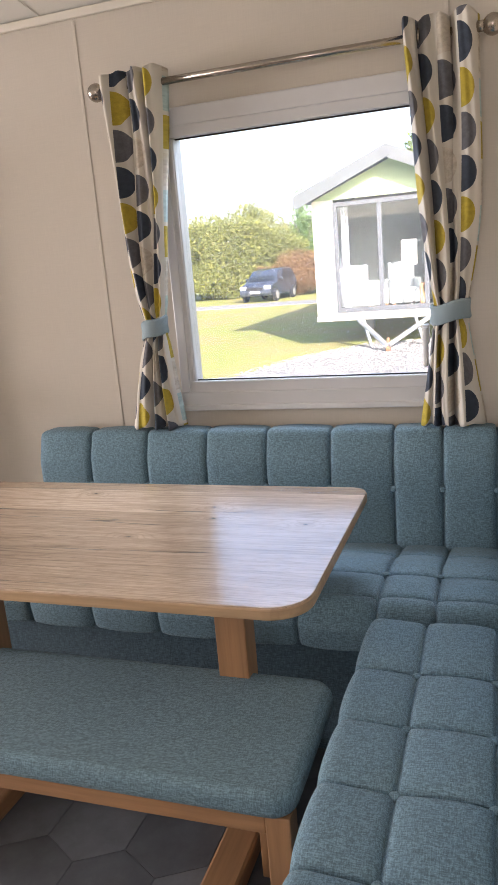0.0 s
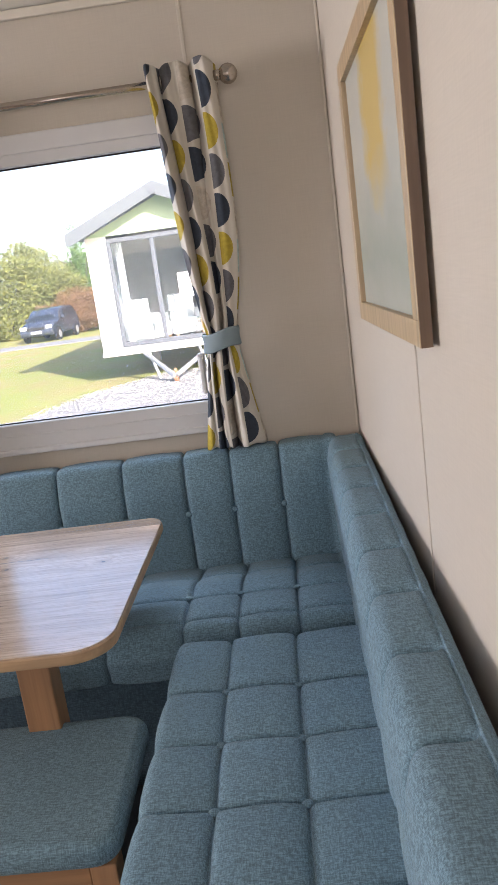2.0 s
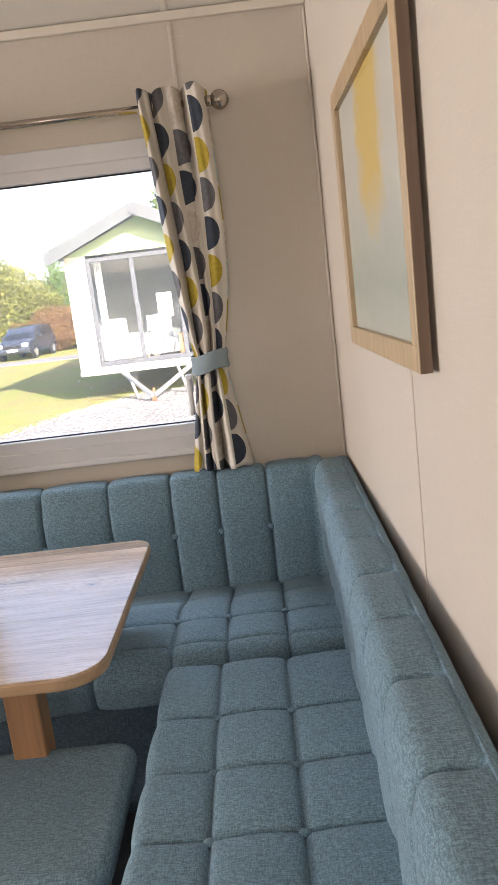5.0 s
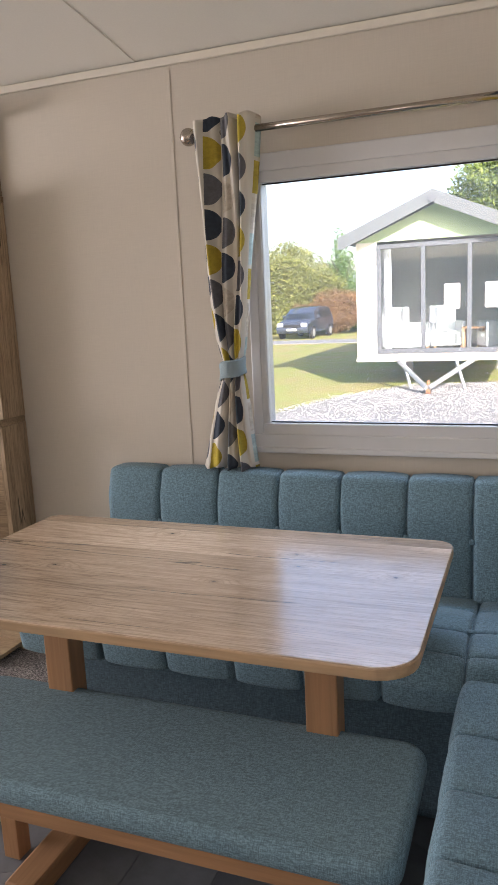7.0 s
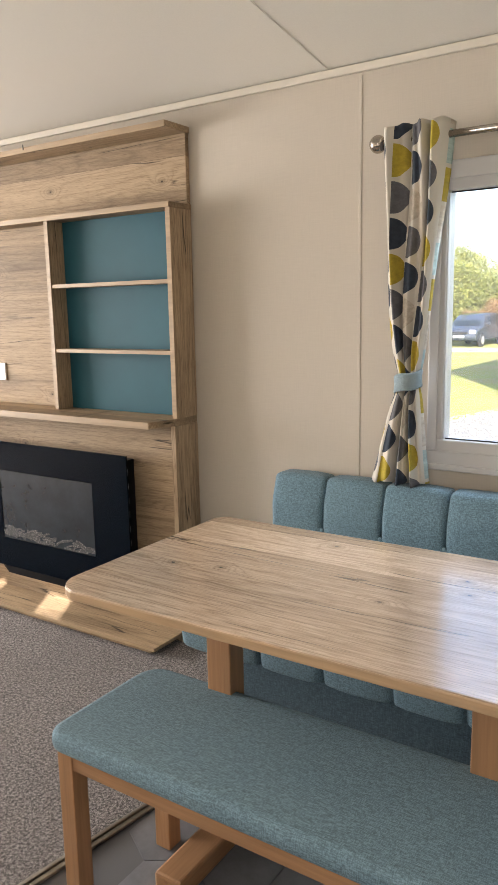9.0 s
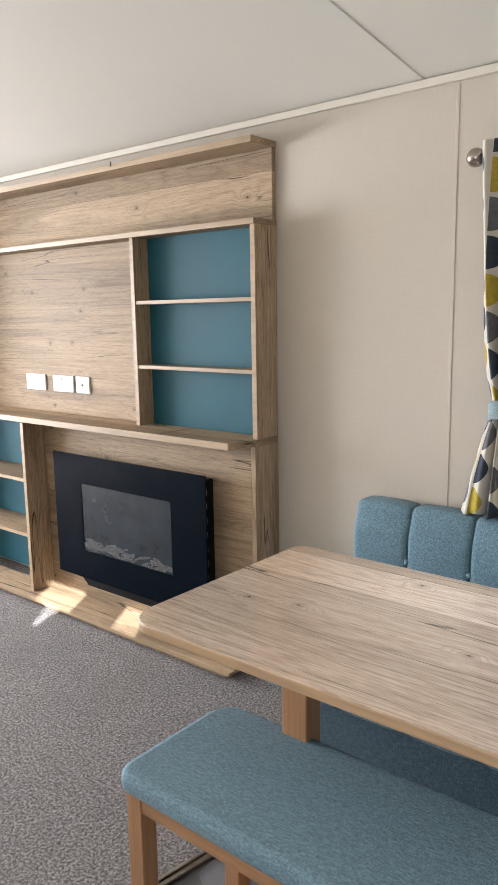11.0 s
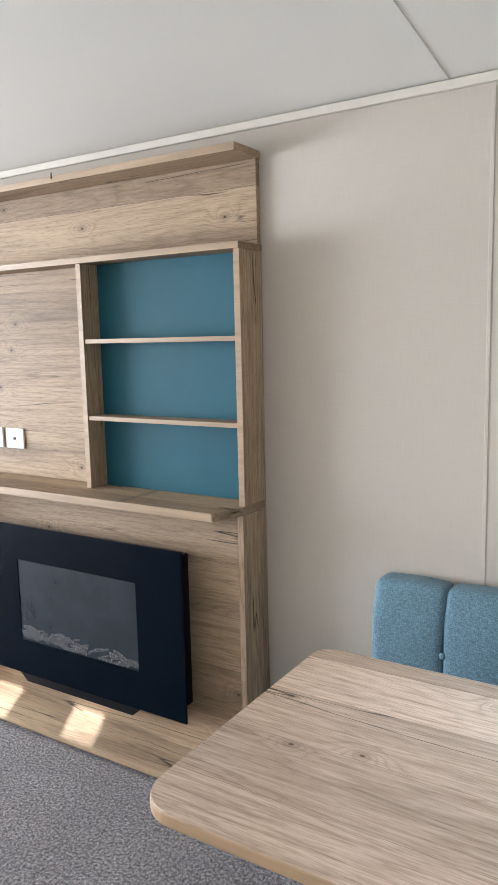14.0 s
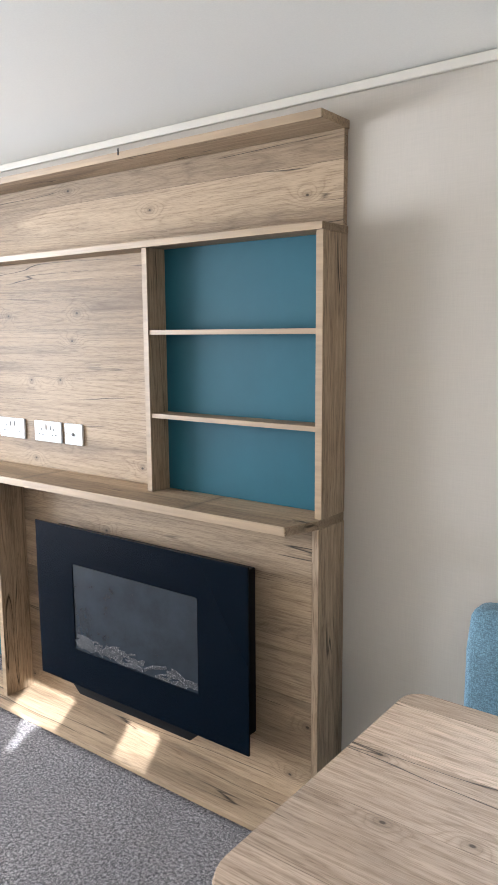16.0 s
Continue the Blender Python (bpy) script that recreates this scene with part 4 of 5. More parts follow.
def fire():
    t = thing("electric_fire", -3.09, -0.2, 0.2, "black glass wall-hung electric fire with log bed", "fireplace")
    X0, X1, Z0, Z1, YF = -3.605, -2.578, 0.205, 0.822, -0.252
    g = (-3.398, -2.785, 0.352, 0.682)
    frame_bms = [box(X0, X1, YF, YF + 0.008, Z0, g[2], 0.001), box(X0, X1, YF, YF + 0.008, g[3], Z1, 0.001),
                 box(X0, g[0], YF, YF + 0.008, g[2] - 0.0005, g[3] + 0.0005, 0), box(g[1], X1, YF, YF + 0.008, g[2] - 0.0005, g[3] + 0.0005, 0)]
    part("front_glass", join(*frame_bms), "fire_glass", t, "glossy black glass front")
    part("casing", join(box(X0 + 0.03, X1 - 0.04, -0.205, -0.157, Z0 + 0.03, Z1 - 0.03, 0.003), box(X0 + 0.03, g[0] - 0.001, YF + 0.0085, -0.205, Z0 + 0.03, Z1 - 0.03, 0), box(g[1] + 0.001, X1 - 0.03, YF + 0.0085, -0.205, Z0 + 0.03, Z1 - 0.03, 0),
                        box(g[0] - 0.001, g[1] + 0.001, YF + 0.0085, -0.205, g[3] + 0.001, Z1 - 0.03, 0), box(g[0] - 0.001, g[1] + 0.001, YF + 0.0085, -0.205, Z0 + 0.03, g[2] - 0.001, 0)), "fire_case", t, "matt black casing")
    part("heater_outlet", prism([(-3.45, 0.205), (-3.40, 0.162), (-2.84, 0.162), (-2.79, 0.205), (-2.79, 0.234), (-3.45, 0.234)], -0.238, -0.17, 0.002, 1, "y"), "fire_case", t, "matt black heater outlet")
    part("fire_screen", box(g[0], g[1], YF + 0.003, YF + 0.0082, g[2], g[3], 0), "fire_back", t, "grey smoked screen")
    rnd = random.Random(4)
    logs = []
    for k in range(56):
        x = g[0] + 0.03 + (g[1] - g[0] - 0.06) * rnd.random()
        z = g[2] + 0.010 + 0.038 * rnd.random() ** 1.3 + 0.008 * math.sin(x * 9)
        half, r, a = rnd.uniform(0.02, 0.065), rnd.uniform(0.0035, 0.0065), rnd.uniform(-0.6, 0.6)
        stick = tube([(x + math.cos(a) * half * q, YF + 0.003, z + math.sin(a) * half * q * 0.6 + 0.004 * math.sin(3 * q + k)) for q in (-1, -0.6, -0.2, 0.2, 0.6, 1)], r, 8)
        for v in stick.verts:
            v.co += Vector((0.003, 0, 0.005)) * noise.noise(v.co * 60)
            v.co.y = YF + 0.003 + (v.co.y - YF - 0.003) * 0.25
            v.co.z = max(v.co.z, g[2] + 0.001)
            v.co.x = min(max(v.co.x, g[0] + 0.001), g[1] - 0.001)
        logs.append(stick)
    tagged(part("log_bed", join(*logs), "ember_logs", t, "grey ceramic logs and embers"), kind="stuff")
    for k in range(8):
        z = Z0 + 0.09 + k * 0.062
        part("vent", box(X1 - 0.0305, X1 - 0.0285, -0.235, -0.212, z, z + 0.028, 0), "galvanised", t)


fire()


def socket(x, w, label, twin):
    z0, z1, y = 1.088, 1.174, -0.0505
    t = thing("wall_socket", x + w / 2, y, z0, label, "socket", "sockets on the oak panel")
    part("plate", box(x, x + w, y - 0.009, y, z0, z1, 0.003, 2), "white_plastic", t)
    def hole(hx, hz, a, c):
        part("slot", box(hx - a, hx + a, y - 0.0096, y - 0.0088, hz - c, hz + c, 0), "black_gasket", t)
    if twin:
        for s in (0.26, 0.74):
            cx = x + w * s
            hole(cx, z0 + 0.052, 0.0026, 0.0062)
            hole(cx - 0.011, z0 + 0.030, 0.005, 0.0026)
            hole(cx + 0.011, z0 + 0.030, 0.005, 0.0026)
        for s in (0.42, 0.58):
            part("switch", box(x + w * s - 0.006, x + w * s + 0.006, y - 0.0125, y - 0.0085, z0 + 0.05, z0 + 0.072, 0.001), "white_plastic", t)
    else:
        part("jack", tube([(x + w / 2, y - 0.008, z0 + 0.043), (x + w / 2, y - 0.013, z0 + 0.043)], 0.007, 14), "dark_metal", t)
    for s in (0.12, 0.88):
        part("screw", tube([(x + w * s, y - 0.0088, z0 + 0.043), (x + w * s, y - 0.0098, z0 + 0.043)], 0.003, 8), "nickel", t)


socket(-4.078, 0.172, "white twin power socket on oak board", True)
socket(-3.838, 0.172, "white twin power socket on oak board", True)
socket(-3.645, 0.108, "white single aerial socket on oak board", False)


# ---- framed picture ----
def picture():
    y0, y1, z0, z1, x = -1.362, -0.622, 1.21, 1.79, -0.030
    t = thing("framed_picture", -0.014, (y0 + y1) / 2, z0, "oak-framed abstract print of yellow over grey-green", "picture")
    b = 0.042
    k = -0.010
    part("frame", join(box(x, k, y0, y1, z0, z0 + b, 0.001), box(x, k, y0, y1, z1 - b, z1, 0.001), box(x, k, y0, y0 + b, z0 + b, z1 - b, 0.001), box(x, k, y1 - b, y1, z0 + b, z1 - b, 0.001)), "frame_oak", t, "pale oak frame")
    # Darker brown strips over the two upright outer edges.
    for e in (y0 - 0.0012, y1 + 0.0002):
        part("frame_edge", box(x + 0.002, k, e, e + 0.001, z0, z1, 0), "frame_brown", t, "darker brown outer edge")
    part("hanger", box(k + 0.0002, -0.0003, (y0 + y1) / 2 - 0.03, (y0 + y1) / 2 + 0.03, z1 - 0.06, z1 - 0.03, 0), "dark_metal", t)
    bm = bmesh.new()
    uvl = bm.loops.layers.uv.new("UVMap")
    vs = [bm.verts.new((-0.018, y, z)) for y, z in ((y1 - b, z0 + b), (y0 + b, z0 + b), (y0 + b, z1 - b), (y1 - b, z1 - b))]
    f = bm.faces.new(vs)
    for lp, q in zip(f.loops, ((0, 0), (1, 0), (1, 1), (0, 1))):
        lp[uvl].uv = q
    r = bmesh.ops.extrude_face_region(bm, geom=[f])
    bmesh.ops.translate(bm, verts=[v for v in r["geom"] if isinstance(v, bmesh.types.BMVert)], vec=(0.006, 0, 0))
    bmesh.ops.recalc_face_normals(bm, faces=bm.faces[:])
    part("print", bm, "art_print", t, "soft yellow and grey-green abstract print")


picture()

# ---- outdoors ----
GZ = -0.6
bm = bmesh.new()
bmesh.ops.create_grid(bm, x_segments=60, y_segments=60, size=1)
for v in bm.verts:
    x, y = v.co.x, v.co.y
    v.co = Vector((math.copysign(abs(x) ** 2.5, x) * 900, math.copysign(abs(y) ** 2.5, y) * 900, GZ))
setting("ground", bm, "grass", "patchy green and yellowed lawn", "ground")
road = setting("road", prism([(-60, 30.5), (30, 30.5), (30, 33.2), (-60, 33.2)], GZ + 0.004, GZ + 0.03), "road_tarmac", "pale grey site road beyond the lawn", "road")


def gravel_pad():
    edge = [(-6.2, 2.0), (-5.6, 7.0), (-4.6, 10.2), (-4.15, 12.0), (-3.0, 13.9), (-1.6, 14.6), (6, 15), (8, 2)]
    setting("gravel_ground", prism(edge, GZ + 0.002, GZ + 0.03), "gravel", "pale grey gravel parking pad", "gravel")
    rnd = random.Random(7)
    verts, faces = [], []
    for _ in range(11000):
        y = rnd.uniform(7.5, 14.4)
        lim = -5.6 + (y - 7) * 0.31 if y < 12 else -4.1 + (y - 12) * 0.6
        x = rnd.uniform(lim - 0.25, 2.2)
        s = rnd.uniform(0.010, 0.027)
        a = rnd.uniform(0, 6.28)
        k = len(verts)
        for q in range(5):
            verts.append((x + s * math.cos(a + q * 1.2566) * rnd.uniform(0.7, 1.2), y + s * math.sin(a + q * 1.2566), GZ + 0.03))
        verts.append((x, y, GZ + 0.03 + s * rnd.uniform(0.5, 0.9)))
        faces += [(k + q, k + (q + 1) % 5, k + 5) for q in range(5)]
    me = bpy.data.meshes.new("gravel_stones")
    me.from_pydata(verts, [], faces)
    me.materials.append(MATS["gravel_stone"])
    tagged(new("gravel_stones", me), "loose pale gravel stones on the pad", "gravel", kind="stuff")


gravel_pad()


def leaves(blobs, count, size, seed):
    """Many small leaf quads through a set of blobs (x, y, z, rx, ry, rz)."""
    rnd = random.Random(seed)
    verts, faces = [], []
    weights = [q[3] * q[4] * q[5] for q in blobs]
    for _ in range(count):
        cx, cy, cz, rx, ry, rz = rnd.choices(blobs, weights)[0]
        d = Vector((rnd.gauss(0, 1), rnd.gauss(0, 1), rnd.gauss(0, 1))).normalized() * (rnd.random() ** 0.33) 
        p = Vector((cx + d.x * rx, cy + d.y * ry, cz + d.z * rz))
        p += 0.35 * noise.noise_vector(p * 0.9)
        if p.z < GZ + 0.02:
            p.z = GZ + 0.02 + rnd.random() * 0.3
        s = size * rnd.uniform(0.5, 1.3)
        u = Vector((rnd.gauss(0, 1), rnd.gauss(0, 1), rnd.gauss(0, 1))).normalized()
        w = u.orthogonal().normalized() * 0.6
        k = len(verts)
        verts += [p - u * s, p + w * s * 0.8, p + u * s, p - w * s * 0.8]
        faces.append((k, k + 1, k + 2, k + 3))
    me = bpy.data.meshes.new("crown")
    me.from_pydata(verts, [], faces)
    return me


def plant(name, x, y, blobs, count, size, seed, material, label, category, trunk=None, group=""):
    t = thing(name, x, y, GZ, label, category, group)
    me = leaves(blobs, count, size, seed)
    for v in me.vertices:
        v.co -= BASE[t.name]
    me.materials.append(MATS[material])
    cr = new("crown", me)
    cr.parent = t
    h, r = trunk or (1.6, 0.09)
    rnd = random.Random(seed + 50)
    limbs = [tube([(x, y, GZ - 0.05), (x + 0.05, y, GZ + h * 0.5), (x + 0.1, y + 0.05, GZ + h)], [r * 1.3, r, r * 0.6], 8)]
    for k in range(5):
        a = rnd.uniform(0, 6.28)
        limbs.append(tube([(x + 0.06, y, GZ + h * rnd.uniform(0.3, 0.9)), (x + math.cos(a) * h * 0.35, y + math.sin(a) * h * 0.35, GZ + h * 0.98)], [r * 0.5, r * 0.15], 6))
    part("trunk", join(*limbs), "bark", t)
    return t


rb = random.Random(11)
def blob_set(x, y, z, rx, ry, rz, n, sp):
    out = [(x, y, z, rx * 0.75, ry * 0.75, rz * 0.8)]
    for _ in range(n):
        a, e = rb.uniform(0, 6.28), rb.uniform(-0.4, 1.3)
        out.append((x + rx * 0.75 * math.cos(a) * math.cos(e), y + ry * 0.75 * math.sin(a) * math.cos(e), z + rz * 0.75 * math.sin(e), rx * sp, ry * sp, rz * sp))
    return out


plant("shrub", -15.6, 41, blob_set(-15.3, 41, 1.5, 4.6, 2.4, 3.2, 20, 0.3), 39000, 0.095, 1, "leaf_olive", "large rounded olive-green autumn shrub beyond the road", "shrub", (3.0, 0.12), "roadside shrubs")
plant("shrub", -20.5, 43, blob_set(-20.5, 43, 1.0, 3.0, 2.0, 2.0, 12, 0.3), 15000, 0.095, 2, "leaf_olive", "lower olive-green shrub beyond the road", "shrub", (2.2, 0.1), "roadside shrubs")
plant("conifer", -11.6, 43, [(-11.6, 43, GZ + 0.6 + k * 0.5, 2.1 - k * 0.16, 1.8 - k * 0.14, 0.6) for k in range(11)], 15600, 0.08, 3, "leaf_green", "dark green bushy conifer behind the shrub", "tree", (4.4, 0.12))
plant("shrub", -11.6, 39.5, blob_set(-11.2, 39.5, 0.5, 2.6, 1.2, 1.3, 14, 0.34), 15000, 0.075, 4, "leaf_rust", "rust-red autumn shrub by the road", "shrub", (1.0, 0.06), "roadside shrubs")
plant("shrub", -8.0, 42, blob_set(-8.0, 42, 1.0, 2.6, 2.0, 2.1, 12, 0.32), 16800, 0.092, 5, "leaf_green", "green shrub beside the neighbouring caravan", "shrub", (2.2, 0.1), "roadside shrubs")
plant("shrub", -5.0, 44, blob_set(-5.0, 44, 1.6, 2.6, 2.0, 2.4, 12, 0.32), 12600, 0.095, 8, "leaf_olive", "olive-green shrub behind the neighbouring caravan", "shrub", (2.6, 0.1), "roadside shrubs")
plant("tree", 0.9, 31, blob_set(0.3, 31, 5.4, 4.9, 3.0, 2.6, 24, 0.26), 36000, 0.105, 6, "leaf_tree", "tall green broadleaf tree behind the caravan roof", "tree", (4.6, 0.22))

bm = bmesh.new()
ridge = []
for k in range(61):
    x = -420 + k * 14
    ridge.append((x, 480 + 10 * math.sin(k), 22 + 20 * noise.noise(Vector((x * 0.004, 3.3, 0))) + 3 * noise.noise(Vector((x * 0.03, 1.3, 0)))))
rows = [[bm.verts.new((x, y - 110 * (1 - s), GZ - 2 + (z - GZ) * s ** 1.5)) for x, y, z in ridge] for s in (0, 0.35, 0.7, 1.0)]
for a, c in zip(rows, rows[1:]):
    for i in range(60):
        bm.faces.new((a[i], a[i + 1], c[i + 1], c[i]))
setting("backdrop", bm, "hill_haze", "low hills on the horizon, haze put into their colour", "hills", True)


# the neighbouring caravan
def neighbour():
    Y, XW, XE, ZB, ZE = 13.67, -4.04, -0.70, -0.01, 2.52
    XC, ZR = (XW + XE) / 2, 3.22
    t = thing("neighbour_caravan", XC, Y, GZ, "white-clad static caravan with grey glazed gable front", "caravan")
    D = 9.0
    W0, W1, V0, V1 = -3.60, -1.0, 0.16, 2.46
    # clad boards of the gable end, cut round the glazing
    z = ZB + 0.12
    part("wall", box(XW + 0.01, W0, Y, Y + 0.08, ZB + 0.1, ZE, 0), "van_cladding", t, "white horizontal cladding")
    part("wall", box(W1, XE - 0.01, Y, Y + 0.08, ZB + 0.1, ZE, 0), "van_cladding", t, "white horizontal cladding")
    part("wall", box(W0, W1, Y, Y + 0.08, ZB + 0.1, V0, 0), "van_cladding", t)
    while z < ZE - 0.05:
        part("board", box(XW, W0 - 0.001, Y - 0.014, Y - 0.0005, z, z + 0.142, 0.004), "van_cladding", t)
        part("board", box(W1 + 0.001, XE, Y - 0.014, Y - 0.0005, z, z + 0.142, 0.004), "van_cladding", t)
        z += 0.15
    part("gable", prism([(XW, ZE), (XE, ZE), (XC, ZR)], Y, Y + 0.06, axis="y"), "van_soffit", t, "pale green boarded gable")
    part("skirt_rail", box(XW - 0.02, XE + 0.02, Y - 0.03, Y + 0.05, ZB, ZB + 0.1, 0.006), "van_cladding", t)
    part("side_wall", box(XW, XW + 0.06, Y + 0.08, Y + D, ZB, ZE, 0), "van_cladding", t)
    part("side_wall", box(XE - 0.06, XE, Y + 0.08, Y + D, ZB, ZE, 0), "van_cladding", t)
    part("rear_wall", box(XW, XE, Y + D, Y + D + 0.06, ZB, ZR, 0), "van_cladding", t)
    part("floor", box(XW + 0.06, XE - 0.06, Y + 0.08, Y + D, ZB, ZB + 0.12, 0), "van_interior", t)
    part("inner_partition", box(XW + 0.06, XE - 0.06, Y + 3.6, Y + 3.66, ZB + 0.12, ZE + 0.3, 0), "van_interior", t)
    s = (ZR - ZE) / (XC - XW)
    OV = 0.27
    for sg in (-1, 1):
        xe = XC + sg * (XC - XW + OV)
        ze = ZR - s * (XC - XW + OV)
        part("roof", prism([(XC, ZR + 0.22), (xe, ze + 0.22), (xe, ze + 0.12), (XC, ZR + 0.12)], Y - 0.5, Y + D, axis="y"), "van_fascia", t, "grey sheet roof")
        part("fascia", prism([(XC, ZR + 0.19), (xe, ze + 0.19), (xe, ze - 0.02), (xe - sg * 0.1, ze - 0.02), (XC, ZR - 0.04)], Y - 0.54, Y - 0.505, axis="y"), "van_fascia", t, "grey bargeboard")
        part("soffit", prism([(XC, ZR + 0.10), (xe, ze + 0.10), (xe, ze + 0.06), (XC, ZR + 0.06)], Y - 0.5, Y, axis="y"), "van_soffit", t, "green-grey boarded soffit")
    part("badge", tube([(XC, Y - 0.545, ZR + 0.05), (XC, Y - 0.57, ZR + 0.05)], 0.085, 20), "van_frame", t, "round maker's badge")
    # glazing
    xs = [W0, -2.62, -1.68, W1]
    part("door_frame", join(box(W0, W1, Y - 0.03, Y + 0.05, V1 - 0.09, V1, 0.004), box(W0, W1, Y - 0.03, Y + 0.05, V0, V0 + 0.1, 0.004), *[box(x - 0.045, x + 0.045, Y - 0.032, Y + 0.05, V0 + 0.1, V1 - 0.09, 0.004) for x in (W0 + 0.05, xs[1], xs[2], W1 - 0.05)]), "van_frame", t, "grey glazing frame")
    for a, c in zip(xs, xs[1:]):
        part("pane", box(a + 0.03, c - 0.03, Y + 0.01, Y + 0.016, V0 + 0.09, V1 - 0.08, 0), "house_glass", t).visible_shadow = False
    part("handle", box(xs[2] - 0.09, xs[2] - 0.065, Y - 0.07, Y - 0.03, 1.05, 1.32, 0.006), "van_frame", t)
    for x in (-2.19, -1.37):
        part("notice", box(x, x + 0.32, Y + 0.003, Y + 0.007, 1.07, 1.58, 0), "paper", t, "white paper notice on the glass")
    part("inner_curtain", prism([(-3.5 + 0.012 * k, 0.35 + Y + 0.03 * math.sin(k * 1.7)) for k in range(14)] + [(-3.5 + 0.012 * k, 0.37 + Y + 0.03 * math.sin(k * 1.7)) for k in range(13, -1, -1)], 0.2, 2.4), "white_chair", t, "white curtain inside")
    # towing frame
    for sg in (-1, 1):
        part("drawbar", tube([(XC + 0.02 * sg, Y - 1.25, GZ + 0.16), (XC + sg * 0.75, Y - 0.1, ZB + 0.0), (XC + sg * 0.9, Y + 1.2, ZB)], 0.05, 8), "galvanised", t)
        part("corner_steady", tube([(XC + sg * 0.55 - 0.1, Y - 0.15, ZB), (XC + sg * 0.55 + 0.1, Y - 0.35, GZ)], 0.035, 8), "galvanised", t)
    part("jockey_wheel", join(tube([(XC, Y - 1.15, GZ + 0.05), (XC, Y - 1.15, GZ + 0.3)], 0.03, 8), tube([(XC - 0.04, Y - 1.15, GZ + 0.1), (XC + 0.04, Y - 1.15, GZ + 0.1)], 0.1, 14)), "rust_metal", t)
    for x in (XW + 0.5, XE - 0.5):
        for y in (Y + 4, Y + 8):
            part("support", box(x - 0.1, x + 0.1, y - 0.1, y + 0.1, GZ, ZB, 0.01), "galvanised", t)
    return ZB + 0.12, Y


FZ, FY = neighbour()


def armchair(x, y, r):
    t = thing("armchair", x, y, FZ, "white armchair inside the neighbouring caravan", "armchair", "neighbour's chairs")
    BASE[t.name] = Vector((0, 0, 0))
    part("seat", box(-0.3, 0.3, -0.3, 0.3, 0.12, 0.45, 0.05, 3), "white_chair", t)
    part("backrest", box(-0.3, 0.3, 0.22, 0.36, 0.3, 1.02, 0.05, 3), "white_chair", t)
    part("arm", box(-0.38, -0.28, -0.3, 0.34, 0.12, 0.66, 0.04, 3), "white_chair", t)
    part("arm", box(0.28, 0.38, -0.3, 0.34, 0.12, 0.66, 0.04, 3), "white_chair", t)
    for a in (-0.3, 0.3):
        for c in (-0.26, 0.3):
            part("leg", box(a - 0.025, a + 0.025, c - 0.025, c + 0.025, 0, 0.13, 0), "beech_z", t)
    t.rotation_euler = (0, 0, radians(r))
    return t


armchair(-3.05, FY + 0.9, 60)
armchair(-2.3, FY + 1.3, 20)
armchair(-1.2, FY + 0.8, -70)


def side_table():
    t = thing("side_table", -1.65, FY + 0.9, FZ, "small brown wooden table inside the neighbouring caravan", "table")
    part("top", box(-1.9, -1.4, FY + 0.7, FY + 1.1, FZ + 0.5, FZ + 0.54, 0.005), "beech_x", t)
    for a in (-1.86, -1.44):
        for c in (FY + 0.74, FY + 1.06):
            part("leg", box(a - 0.025, a + 0.025, c - 0.025, c + 0.025, FZ, FZ + 0.5, 0), "beech_z", t)


side_table()


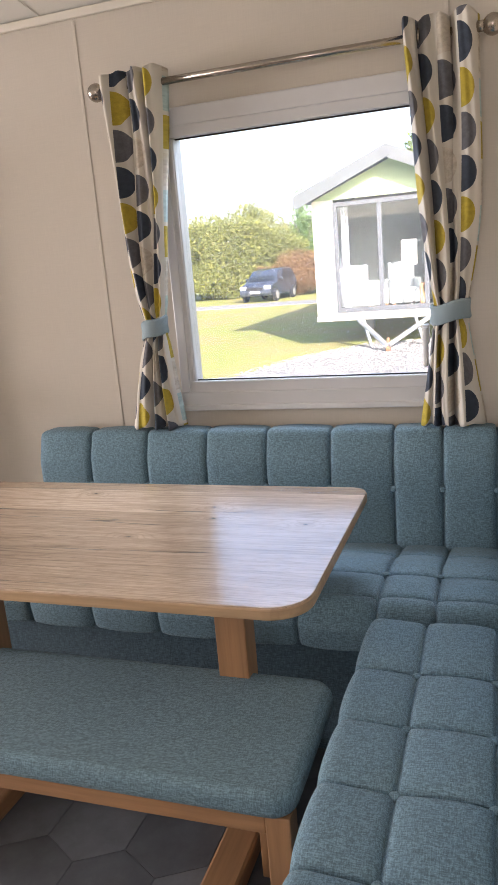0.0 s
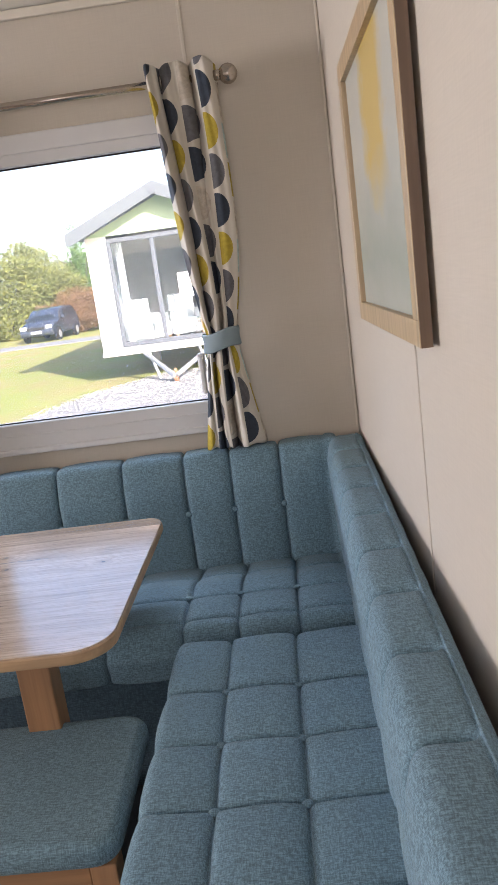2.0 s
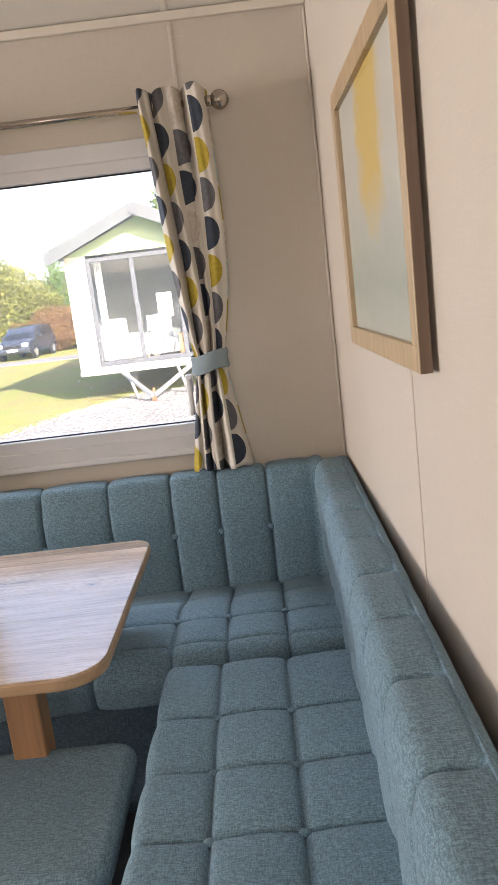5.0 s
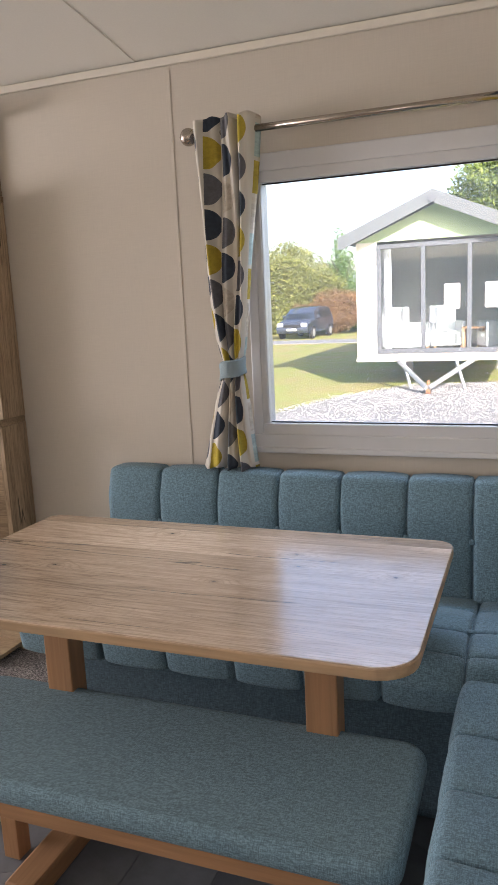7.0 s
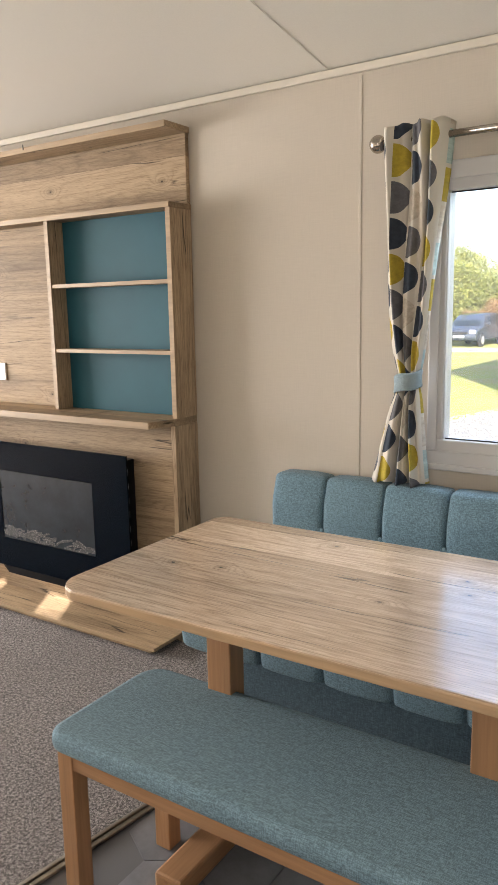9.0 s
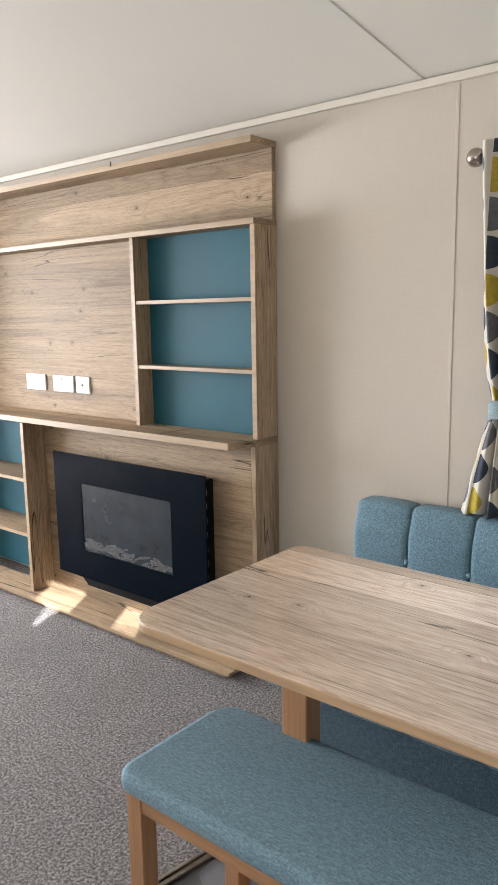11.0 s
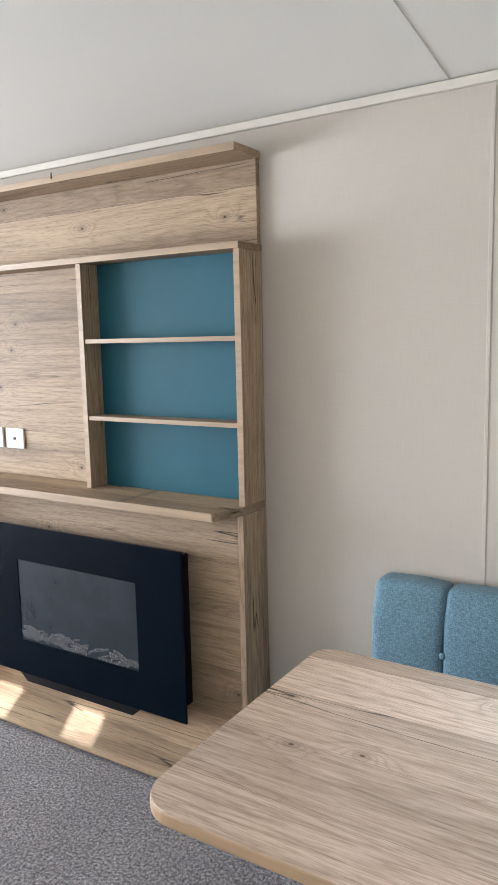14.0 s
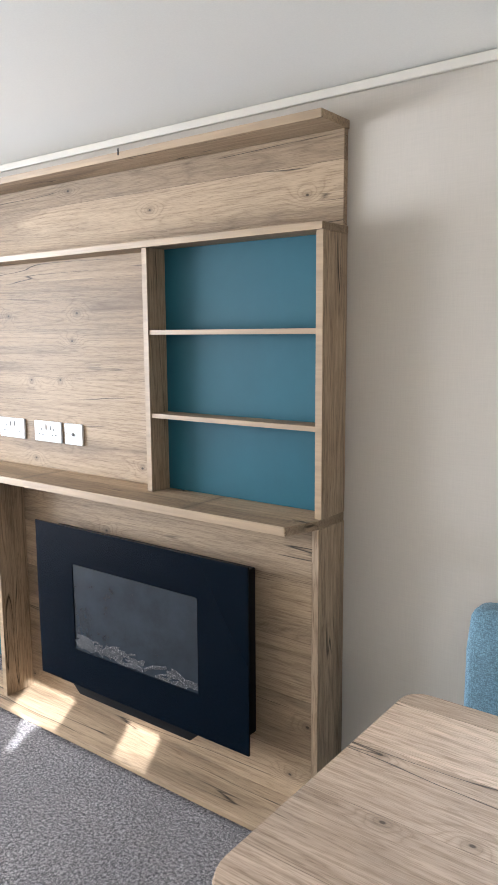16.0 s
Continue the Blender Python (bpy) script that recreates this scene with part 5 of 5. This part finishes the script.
def car():
    X, Y = -11.9, 36.4
    t = thing("car", X, Y, GZ, "dark grey-blue people carrier parked by the hedge", "car")
    BASE[t.name] = Vector((0, 0, 0))
    side = [(-2.1, 0.32), (-2.15, 0.6), (-2.05, 0.82), (-1.25, 1.0), (-0.55, 1.55), (0.3, 1.66), (1.7, 1.6), (2.05, 1.1), (2.1, 0.4)]
    bm = bmesh.new()
    secs = []
    for yy, tuck in ((-0.86, 0.10), (-0.82, 0.03), (0.82, 0.03), (0.86, 0.10)):
        row = []
        for d, h in side:
            w = yy * (1.0 if h < 1.0 else 1.0 - 0.22 * (h - 1.0) / 0.66)
            row.append(bm.verts.new((w, d, h - (tuck * 0.3 if abs(yy) > 0.85 else 0))))
        secs.append(row)
    for a, c in zip(secs, secs[1:]):
        for i in range(len(side) - 1):
            bm.faces.new((a[i], a[i + 1], c[i + 1], c[i]))
        bm.faces.new((a[-1], a[0], c[0], c[-1]))
    bm.faces.new(secs[0])
    bm.faces.new(secs[-1][::-1])
    bmesh.ops.recalc_face_normals(bm, faces=bm.faces[:])
    bmesh.ops.bevel(bm, geom=bm.edges[:], offset=0.03, segments=2, affect="EDGES")
    part("body", bm, "car_paint", t, "dark grey-blue bodywork", smooth=True)
    part("windscreen", prism([(-0.70, 1.06), (0.70, 1.06), (0.6, 1.5), (-0.6, 1.5)], 0, 0.01, axis="y"), "car_glass", t)
    ws = t.children[-1]
    for v in ws.data.vertices:
        f = (v.co.z - 1.06) / 0.44
        v.co.y += -1.20 + 0.61 * f
    part("side_window", prism([(-0.4, 1.08), (1.7, 1.08), (1.5, 1.5), (0.0, 1.52)], -0.84, -0.80, axis="x"), "car_glass", t)
    part("side_window", prism([(-0.4, 1.08), (1.7, 1.08), (1.5, 1.5), (0.0, 1.52)], 0.80, 0.84, axis="x"), "car_glass", t)
    for sx in (-1, 1):
        part("headlight", box(sx * 0.66 - 0.16, sx * 0.66 + 0.16, -2.17, -2.02, 0.66, 0.84, 0.03), "headlight", t, "clear headlight")
        part("mirror", box(sx * 0.97 - 0.09, sx * 0.97 + 0.09, -0.75, -0.6, 1.05, 1.2, 0.03), "car_paint", t)
        for d in (-1.35, 1.35):
            w = part("wheel", tube([(sx * 0.76, d, 0.32), (sx * 0.92, d, 0.32)], 0.32, 20), "tyre", t)
            part("rim", tube([(sx * 0.90, d, 0.32), (sx * 0.93, d, 0.32)], 0.2, 16), "galvanised", w)
    part("number_plate", box(-0.26, 0.26, -2.185, -2.16, 0.45, 0.57, 0), "paper", t)
    part("grille", box(-0.45, 0.45, -2.175, -2.15, 0.62, 0.76, 0.01), "tyre", t)
    t.rotation_euler = (0, 0, radians(-4))


car()

# ---- hexagonal vinyl tiles, last ----
R = 0.125
hexme = bpy.data.meshes.new("floor_tile")
hv = [((R - 0.0012) * math.sin(radians(60 * k)), (R - 0.0012) * math.cos(radians(60 * k)), 0.0) for k in range(6)]
hexme.from_pydata(hv + [(x, y, -0.003) for x, y, z in hv], [], [tuple(range(5, -1, -1))] + [(k, (k + 1) % 6, 6 + (k + 1) % 6, 6 + k) for k in range(6)])
hexme.materials.append(MATS["vinyl_tile"])
row = 0
y = -0.72
while y > SOUTH + 0.05:
    x = -0.60 + (R * 0.866 if row % 2 else 0)
    while x > strip_x(y) + R * 0.6 + 0.03:
        tile = new("floor_tile", hexme)
        tile.location = (x, y, -0.0005)
        tile.parent = floor
        x -= R * 1.732
    y -= R * 1.5
    row += 1
